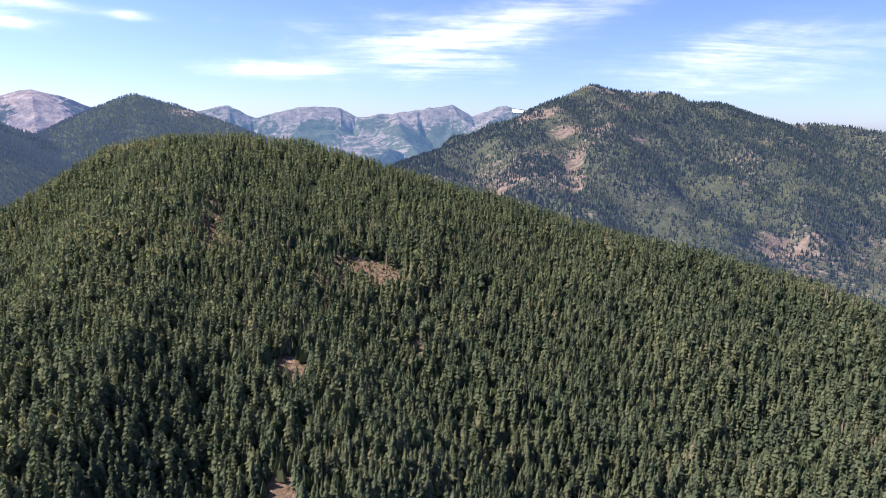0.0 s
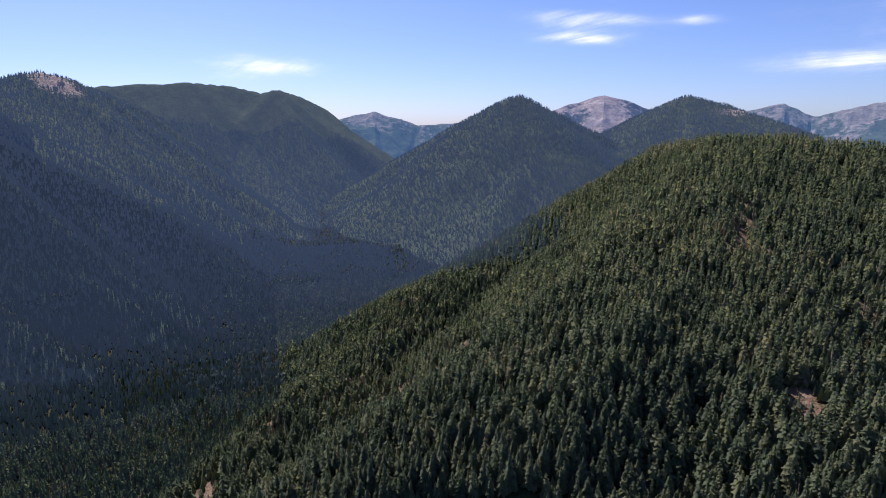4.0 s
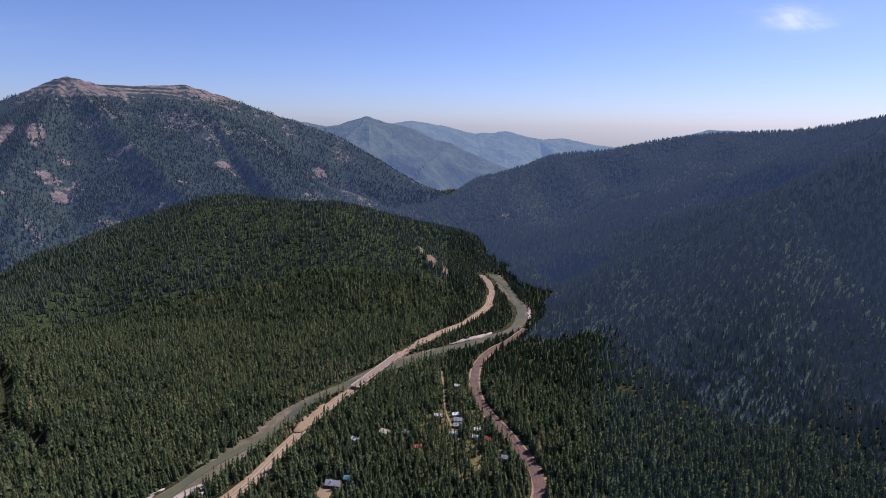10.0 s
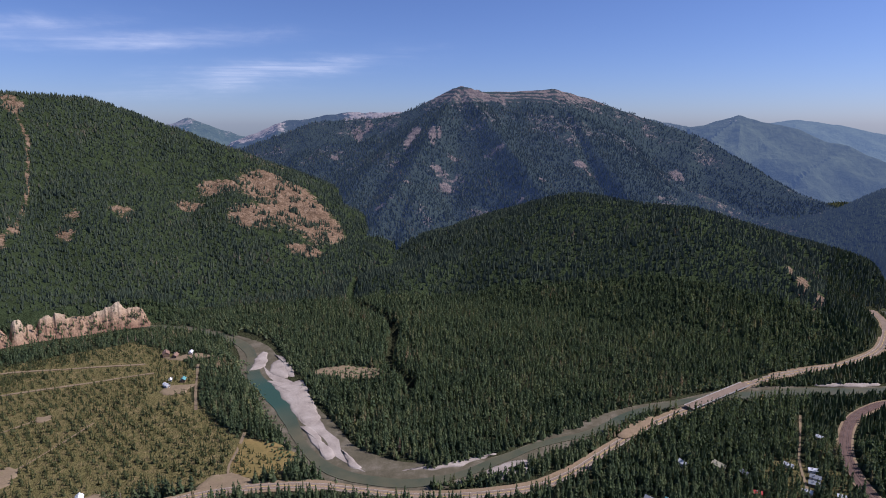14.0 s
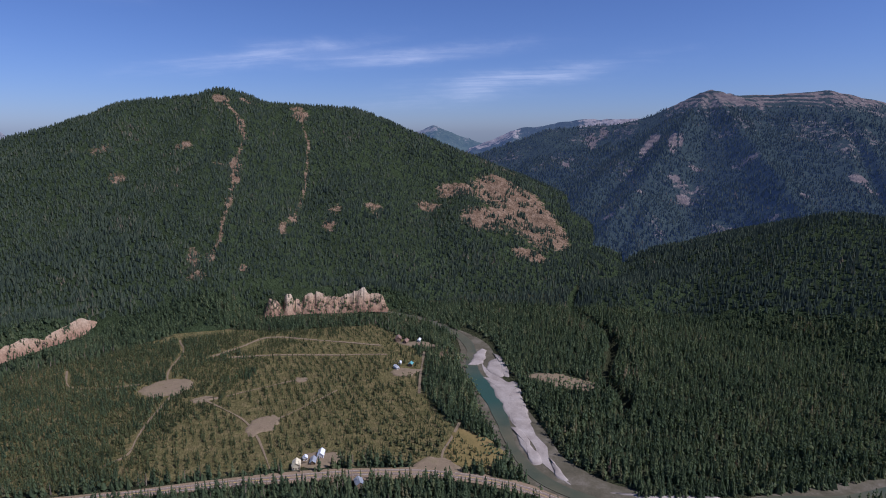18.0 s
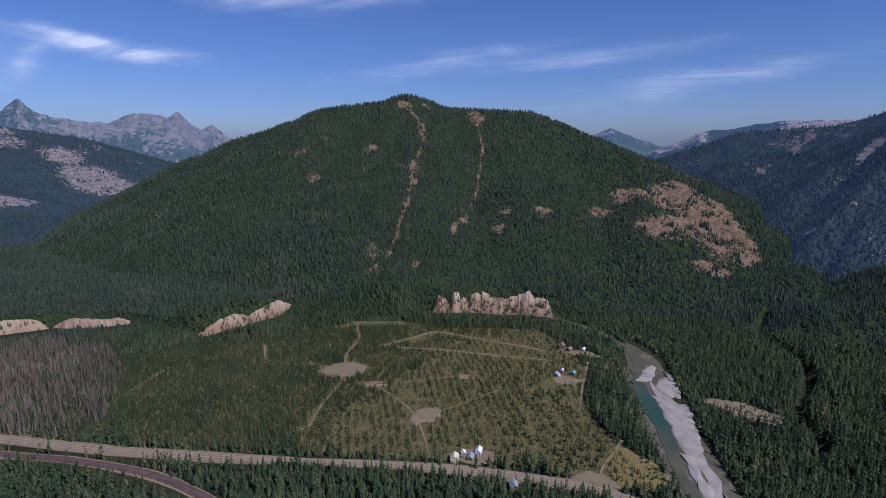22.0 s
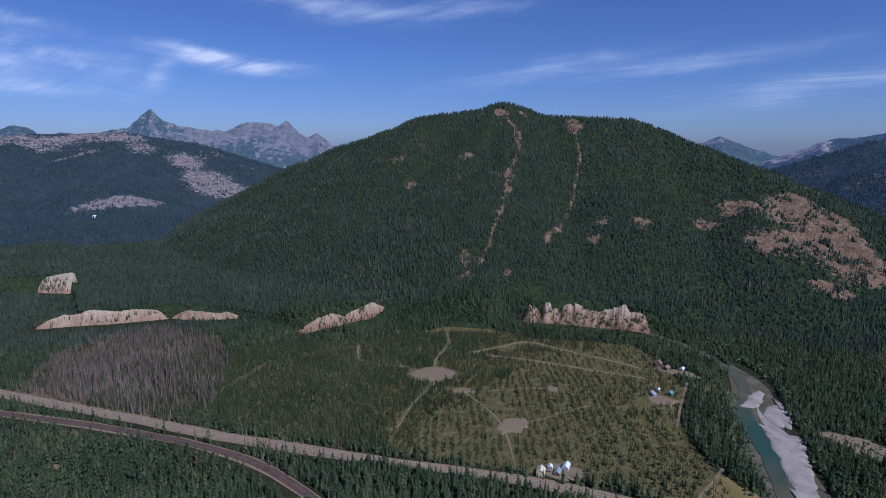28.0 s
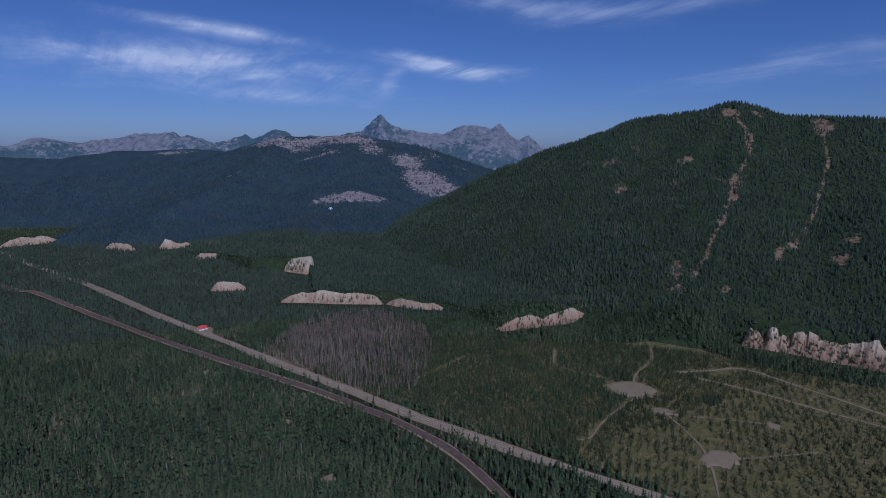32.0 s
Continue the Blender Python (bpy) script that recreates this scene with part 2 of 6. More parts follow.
def make_clay(name, pale):
    """Bedded clay and gravel: reddish below, cream above, washed by gullies."""
    m, nt, b = material(name, 1.0, 0.02)
    co = node(nt, "ShaderNodeTexCoord").outputs["Object"]
    zz = node(nt, "ShaderNodeSeparateXYZ", [("Vector", co)]).outputs["Z"]
    n1, n2 = noise_tex(nt, 0.03, 5, 0.65, co), noise_tex(nt, 0.35, 5, 0.7, co)
    k = calc(nt, "ADD", calc(nt, "MULTIPLY", zz, 0.016), calc(nt, "MULTIPLY", n1, 0.9))
    k = calc(nt, "SUBTRACT", k, 0.2 - 0.35 * pale, True)
    col = ramp(nt, k, [(0.2, (0.19, 0.115, 0.078)), (0.4, (0.285, 0.19, 0.125)), (0.58, (0.34, 0.25, 0.17)), (0.75, (0.42, 0.335, 0.235)), (1.0, (0.44, 0.375, 0.28))])
    col = blend(nt, 0.7, col, ramp(nt, n2, [(0.32, (0.5, 0.48, 0.46)), (0.6, (1.15, 1.15, 1.15))]), "MULTIPLY")
    nt.links.new(col, b.inputs["Base Color"])
    bump(nt, b, n2, 0.9, 1.2)
    return m


mat_bank = make_clay("red_clay_bank", 0.0)
mat_bank_pale = make_clay("pale_gravel_bank", 0.4)
mat_concrete = surface("concrete", [(0.3, (0.38, 0.36, 0.34)), (0.7, (0.48, 0.46, 0.43))], 0.2)
mat_steel = surface("rail_steel", [(0.3, (0.16, 0.12, 0.10)), (0.7, (0.26, 0.22, 0.2))], 0.4, rough=0.4, metal=0.8)


def plain(name, c, rough=0.6, spec=0.3, metal=0.0):
    d = tuple(v * 0.8 for v in c)
    return surface(name, [(0.3, d), (0.7, c)], 0.35, rough, spec, metal=metal)


mat_white = plain("white_paint", (0.80, 0.80, 0.78))
mat_cream = plain("cream_boards", (0.70, 0.62, 0.42))
mat_roof_grey = plain("grey_metal_roof", (0.30, 0.32, 0.34), 0.45)
mat_roof_white = plain("white_metal_roof", (0.78, 0.80, 0.82), 0.4)
mat_roof_red = plain("red_roof", (0.50, 0.06, 0.05), 0.6)
mat_roof_brown = plain("brown_roof", (0.24, 0.15, 0.11), 0.8)
mat_roof_teal = plain("teal_roof", (0.12, 0.34, 0.34), 0.5)
mat_log = plain("brown_boards", (0.22, 0.15, 0.10), 0.8)
mat_glass_dark = plain("window_glass", (0.04, 0.05, 0.06), 0.1, 0.6)
mat_line = plain("road_paint", (0.44, 0.40, 0.33))
mat_line_yellow = plain("yellow_road_paint", (0.62, 0.44, 0.08))


def make_water():
    m, nt, b = material("river_water", 0.35, 0.06)
    co = node(nt, "ShaderNodeTexCoord").outputs["Object"]
    n = noise_tex(nt, 0.022, 4, 0.6, co)
    shallow = ramp(nt, n, [(0.35, (0.095, 0.088, 0.055)), (0.65, (0.05, 0.062, 0.042))])
    # deep green pool below the first bend
    off = node(nt, "ShaderNodeVectorMath", [(0, co)])
    off.operation = "DISTANCE"
    off.inputs[1].default_value = (66, -645, -1.75)
    deep = calc(nt, "SUBTRACT", 1.45, calc(nt, "DIVIDE", off.outputs["Value"], 62.0), True)
    col = blend(nt, deep, shallow, (0.03, 0.064, 0.05))
    nt.links.new(col, b.inputs["Base Color"])
    bump(nt, b, noise_tex(nt, 0.8, 4, 0.7, co), 0.35, 0.25)
    return m


mat_water = make_water()


def slope_material(name, forest, bare, rock, haze=None, glow=0.0, meadow=False, strata_k=0.18, size=1.0):
    """A mountainside: forest floor and undergrowth, bare soil and rock where the 'bare' attribute and noise allow."""
    m, nt, b = material(name, 1.0, 0.0)
    co = node(nt, "ShaderNodeTexCoord").outputs["Object"]
    att = nt.nodes.new("ShaderNodeAttribute")
    att.attribute_name = "bare"
    big, mid, fine = noise_tex(nt, 0.006 / size, 5, 0.6, co), noise_tex(nt, 0.03 / size, 6, 0.7, co), noise_tex(nt, 0.18 / size, 5, 0.75, co)
    base = ramp(nt, mid, [(0.3, tuple(v * 0.62 for v in forest)), (0.55, forest), (0.75, tuple(v * 1.35 for v in forest))])
    base = blend(nt, 0.6, base, ramp(nt, fine, [(0.35, (0.5, 0.5, 0.5)), (0.65, (1.3, 1.3, 1.3))]), "MULTIPLY")
    vor = node(nt, "ShaderNodeTexNoise", [("Vector", co)], Scale=0.09 / size, Detail=6, Roughness=0.75).outputs["Fac"]
    soil = ramp(nt, vor, [(0.35, tuple(v * 0.6 for v in bare)), (0.5, bare), (0.68, rock)])
    zz = node(nt, "ShaderNodeSeparateXYZ", [("Vector", co)]).outputs["Z"]
    strata = calc(nt, "SINE", calc(nt, "ADD", calc(nt, "MULTIPLY", zz, 0.55), calc(nt, "MULTIPLY", mid, 7.0)))
    soil = blend(nt, strata_k, soil, ramp(nt, calc(nt, "MULTIPLY", calc(nt, "ADD", strata, 1.0), 0.5), [(0.2, (0.62, 0.6, 0.6)), (0.8, (1.15, 1.12, 1.08))]), "MULTIPLY")
    k = calc(nt, "ADD", calc(nt, "MULTIPLY", att.outputs["Fac"], 1.9), calc(nt, "MULTIPLY", calc(nt, "SUBTRACT", vor, 0.5), 3.2))
    k = calc(nt, "SUBTRACT", k, 0.65)
    k = calc(nt, "MULTIPLY", k, 3.0, True)
    col = blend(nt, k, base, soil)
    if meadow:
        ga = nt.nodes.new("ShaderNodeAttribute")
        ga.attribute_name = "grass"
        g = calc(nt, "ADD", ga.outputs["Fac"], calc(nt, "MULTIPLY", calc(nt, "SUBTRACT", mid, 0.5), 0.9))
        g = calc(nt, "MULTIPLY", calc(nt, "SUBTRACT", g, 0.25), 2.5, True)
        dry = ramp(nt, vor, [(0.3, (0.082, 0.080, 0.032)), (0.5, (0.132, 0.114, 0.048)), (0.7, (0.205, 0.155, 0.08))])
        col = blend(nt, g, col, dry)
    nt.links.new(col, b.inputs["Base Color"])
    bump(nt, b, calc(nt, "ADD", fine, calc(nt, "MULTIPLY", mid, 2.0)), 0.8, 6.0)
    # imitated haze: the whole slope emits one even colour
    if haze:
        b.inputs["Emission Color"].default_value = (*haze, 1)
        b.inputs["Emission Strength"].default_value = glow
    return m


FOREST = (0.040, 0.056, 0.026)
SOIL, ROCK = (0.175, 0.122, 0.082), (0.27, 0.205, 0.155)
mat_slope = slope_material("forest_slope", FOREST, SOIL, ROCK)
mat_ground = slope_material("forest_floor", (0.050, 0.054, 0.028), SOIL, ROCK, meadow=True)
mat_main = slope_material("main_slope", FOREST, (0.175, 0.118, 0.076), (0.29, 0.21, 0.145))
# from here on the slopes carry haze as emission
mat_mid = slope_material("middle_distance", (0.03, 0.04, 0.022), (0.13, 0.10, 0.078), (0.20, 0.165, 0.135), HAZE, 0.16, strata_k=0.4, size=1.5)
mat_side = slope_material("ribbed_haze_slope", FOREST, (0.20, 0.15, 0.11), (0.30, 0.24, 0.2), HAZE_SUN, 0.11)
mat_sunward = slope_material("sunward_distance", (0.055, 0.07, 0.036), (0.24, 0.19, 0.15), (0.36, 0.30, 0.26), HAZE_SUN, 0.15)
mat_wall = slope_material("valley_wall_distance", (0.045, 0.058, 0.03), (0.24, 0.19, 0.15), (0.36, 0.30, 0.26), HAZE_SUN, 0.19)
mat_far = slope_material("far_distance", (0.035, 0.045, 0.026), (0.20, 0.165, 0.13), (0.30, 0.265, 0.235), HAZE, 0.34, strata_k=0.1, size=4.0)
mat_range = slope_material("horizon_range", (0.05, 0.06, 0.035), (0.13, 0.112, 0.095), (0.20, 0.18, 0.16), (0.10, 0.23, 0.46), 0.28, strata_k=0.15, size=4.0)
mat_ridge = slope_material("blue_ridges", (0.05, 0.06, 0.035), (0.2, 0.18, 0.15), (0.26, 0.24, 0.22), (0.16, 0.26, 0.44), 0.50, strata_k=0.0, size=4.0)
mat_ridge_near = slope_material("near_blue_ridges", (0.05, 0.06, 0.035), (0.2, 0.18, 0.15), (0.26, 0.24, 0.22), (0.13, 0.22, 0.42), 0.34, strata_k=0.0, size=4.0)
mat_snow = surface("old_snow", [(0.3, (0.70, 0.72, 0.76)), (0.6, (0.84, 0.85, 0.87))], 0.02, rough=0.6, fine=0.2)
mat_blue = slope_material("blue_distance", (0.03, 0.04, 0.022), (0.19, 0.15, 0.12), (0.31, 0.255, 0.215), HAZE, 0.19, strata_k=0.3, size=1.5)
mat_bald = slope_material("brushy_haze_slope", (0.068, 0.074, 0.034), (0.15, 0.115, 0.075), (0.235, 0.185, 0.14), HAZE, 0.13, size=1.5)


# ---- the lie of the land ----
H0 = 300.0                      # camera height; ridges are placed by bearing and elevation to fit its view
HASH = np.random.RandomState(7).rand(512, 512)


def value_noise(x, y):
    xi, yi = np.floor(x).astype(int), np.floor(y).astype(int)
    u, v = x - xi, y - yi
    u, v = u * u * (3 - 2 * u), v * v * (3 - 2 * v)
    a, b = HASH[xi % 512, yi % 512], HASH[(xi + 1) % 512, yi % 512]
    c, d = HASH[xi % 512, (yi + 1) % 512], HASH[(xi + 1) % 512, (yi + 1) % 512]
    return (a * (1 - u) + b * u) * (1 - v) + (c * (1 - u) + d * u) * v


def fbm(x, y, scale, octaves=4, seed=0):
    out, amp, f = np.zeros_like(x, dtype=float), 0.5, 1.0 / scale
    for k in range(octaves):
        out += amp * (value_noise(x * f + 37.1 * k + seed * 11.3, y * f - 19.7 * k + seed * 5.9) - 0.5)
        amp, f = amp * 0.5, f * 2.03
    return out * 2


def polar(az, r):
    return -np.sin(np.radians(az)) * r, np.cos(np.radians(az)) * r


def crest(rows, drop):
    """Bearing, elevation and distance of ridge points, as x, y, z."""
    return [(*polar(a, r), H0 + r * math.tan(radians(e)) - drop) for a, e, r in rows]


def line_distance(X, Y, pts):
    """Distance to a line of (x, y, ...) points, and the place along it in metres."""
    best, at, run = np.full(X.shape, 1e9), np.zeros(X.shape), 0.0
    for p, q in zip(pts, pts[1:]):
        dx, dy = q[0] - p[0], q[1] - p[1]
        L = math.hypot(dx, dy)
        t = np.clip(((X - p[0]) * dx + (Y - p[1]) * dy) / (L * L), 0, 1)
        d = np.hypot(X - p[0] - t * dx, Y - p[1] - t * dy)
        near = d < best
        best, at = np.where(near, d, best), np.where(near, run + t * L, at)
        run += L
    return best, at


def ridge(X, Y, pts, left, right, soft=18.0, sharp=0.0):
    """Height of a ridge: falls away from the crest line by the slope of each side."""
    out = np.full(X.shape, -1e6)
    for k, (p, q) in enumerate(zip(pts, pts[1:])):
        dx, dy = q[0] - p[0], q[1] - p[1]
        L2 = dx * dx + dy * dy
        t = ((X - p[0]) * dx + (Y - p[1]) * dy) / L2
        over = np.maximum(np.maximum(-t, t - 1), 0) * math.sqrt(L2)
        t = np.clip(t, 0, 1)
        ex, ey = X - p[0] - t * dx, Y - p[1] - t * dy
        d = np.hypot(ex, ey)
        side = (dx * ey - dy * ex) / (np.sqrt(L2) * np.maximum(d, 1e-6))
        s = right + (left - right) * np.clip(side * 1.5 + 0.5, 0, 1)
        if sharp:                               # steep past the ends of each stretch of crest
            e2 = np.maximum(d * d - over * over, 0)
            fall = s * (np.sqrt(e2 + soft * soft) - soft) + sharp * over
        else:
            fall = s * (np.sqrt(d * d + soft * soft) - soft)
        out = np.maximum(out, p[2] + t * (q[2] - p[2]) - fall)
    return out


class Mount:
    """A mountain: ridges, roughness, sector of bearings and distances, what grows on it."""

    def __init__(self, name, label, mat, ridges, sector, rough=1.0, seed=0, drop=9.0, step=0.35, rings=80, kind="", gully=1.0, ribs=None, sharp=0.0):
        self.name, self.label, self.mat, self.sector, self.rough, self.seed = name, label, mat, sector, rough, seed
        self.step, self.rings, self.kind, self.gully, self.ribs, self.sharp = step, rings, kind, gully, ribs, sharp
        self.ridges = [(crest(rows, drop), l, r, soft) for rows, l, r, soft in ridges]

    def height(self, X, Y):
        h, d = np.full(X.shape, -1e6), np.full(X.shape, 1e9)
        for pts, l, r, soft in self.ridges:
            h = np.maximum(h, ridge(X, Y, pts, l, r, soft, self.sharp))
            d = np.minimum(d, line_distance(X, Y, pts)[0])
        k = np.clip(d / 160.0, 0.0, 1.0) * self.rough
        wx, wy = X + 60 * fbm(X, Y, 260, 2, self.seed + 3), Y + 60 * fbm(X, Y, 260, 2, self.seed + 4)
        g = np.abs(fbm(wx, wy, 300, 3, self.seed))
        h = h + k * (34 * fbm(X, Y, 420, 4, self.seed + 1) + self.gully * (26 * g - 9)) + self.rough * 3 * fbm(X, Y, 45, 3, self.seed + 2)
        if self.kind:
            # crags: sharp ribs and notches between them
            q = np.abs(fbm(wx, wy, 420, 4, self.seed + 6))
            h = h + 14 * fbm(X, Y, 90, 4, self.seed + 7) + np.clip(d / 350.0, 0.08, 1) * self.gully * (30 - 130 * np.minimum(q, 0.6))
            if "jagged" in self.name or "pointed" in self.name:
                h = h + 90 * (0.22 - np.abs(fbm(X, Y, 190, 4, self.seed + 8)))
        else:
            # the valley of river, road and railway is cut through
            h = np.minimum(h, (1.4 if "bluff" in self.name else 0.5) * (line_distance(X, Y, RIVER[3:])[0] - 32))
            h = np.minimum(h, 0.6 * (np.minimum(line_distance(X, Y, ROAD[6:])[0], line_distance(X, Y, RAIL[6:])[0]) - 12))
        if self.name in ("front_hill", "main_mountain"):
            h = np.minimum(h, 1.5 * (line_distance(X, Y, CREEK)[0] - 5))
        if self.name == "front_hill":
            h = h - 140 * (1 - smooth(126.5, 131.5, np.degrees(np.arctan2(-X, Y)) % 360))
        if self.name == "main_mountain":
            # its foot stays behind the eroded bank
            az, r = np.degrees(np.arctan2(-X, Y)) % 360, np.hypot(X, Y)
            h = h - 45 * (1 - smooth(985, 1035, r)) * smooth(192, 196, az) * (1 - smooth(209, 212, az))
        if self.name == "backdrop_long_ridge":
            # sinks behind the spur in front of it
            az, r = np.degrees(np.arctan2(-X, Y)) % 360, np.hypot(X, Y)
            h = h - 170 * (1 - smooth(1200, 1420, r)) * (1 - smooth(106, 114, az)) - 220 * (1 - smooth(960, 1130, r))
        if self.ribs:
            # parallel spurs: way they run, spacing, where one lies, height
            dx, dy, gap, at, amp = self.ribs
            c = dy * X - dx * Y + 45 * fbm(X, Y, 330, 2, self.seed + 9)
            w = 0.5 - 0.5 * np.cos(2 * math.pi * (c - at) / gap + math.pi)
            h = h + np.clip(d / 110.0, 0, 1) * amp * (w - 0.6)
        return h


class Bench(Mount):
    """A level bench that breaks off along its edge: bearing, distance and height of the edge."""
    EDGE = [(190, 985, -6), (193, 985, 4), (196.4, 1000, 30), (200, 1015, 32), (208.3, 1012, 30), (213, 1040, 22), (217, 1045, 22), (221.4, 1030, 28), (226, 995, 28), (230.5, 948, 24), (234, 1010, 14), (238, 1085, 14),
            (242.4, 1105, 18), (247, 1125, 20), (249.3, 1150, 15), (249.8, 1440, 30), (253.5, 1460, 30), (255, 1470, 26), (259, 1700, 12), (262, 1800, -6)]

    def height(self, X, Y):
        r, az = np.hypot(X, Y), np.degrees(np.arctan2(-X, Y)) % 360
        a, e, z = np.array(self.EDGE, float).T
        return np.interp(az, a, z) - 1.1 * np.maximum(np.interp(az, a, e) - r, 0) + 1.5 * fbm(X, Y, 90, 3, 41)


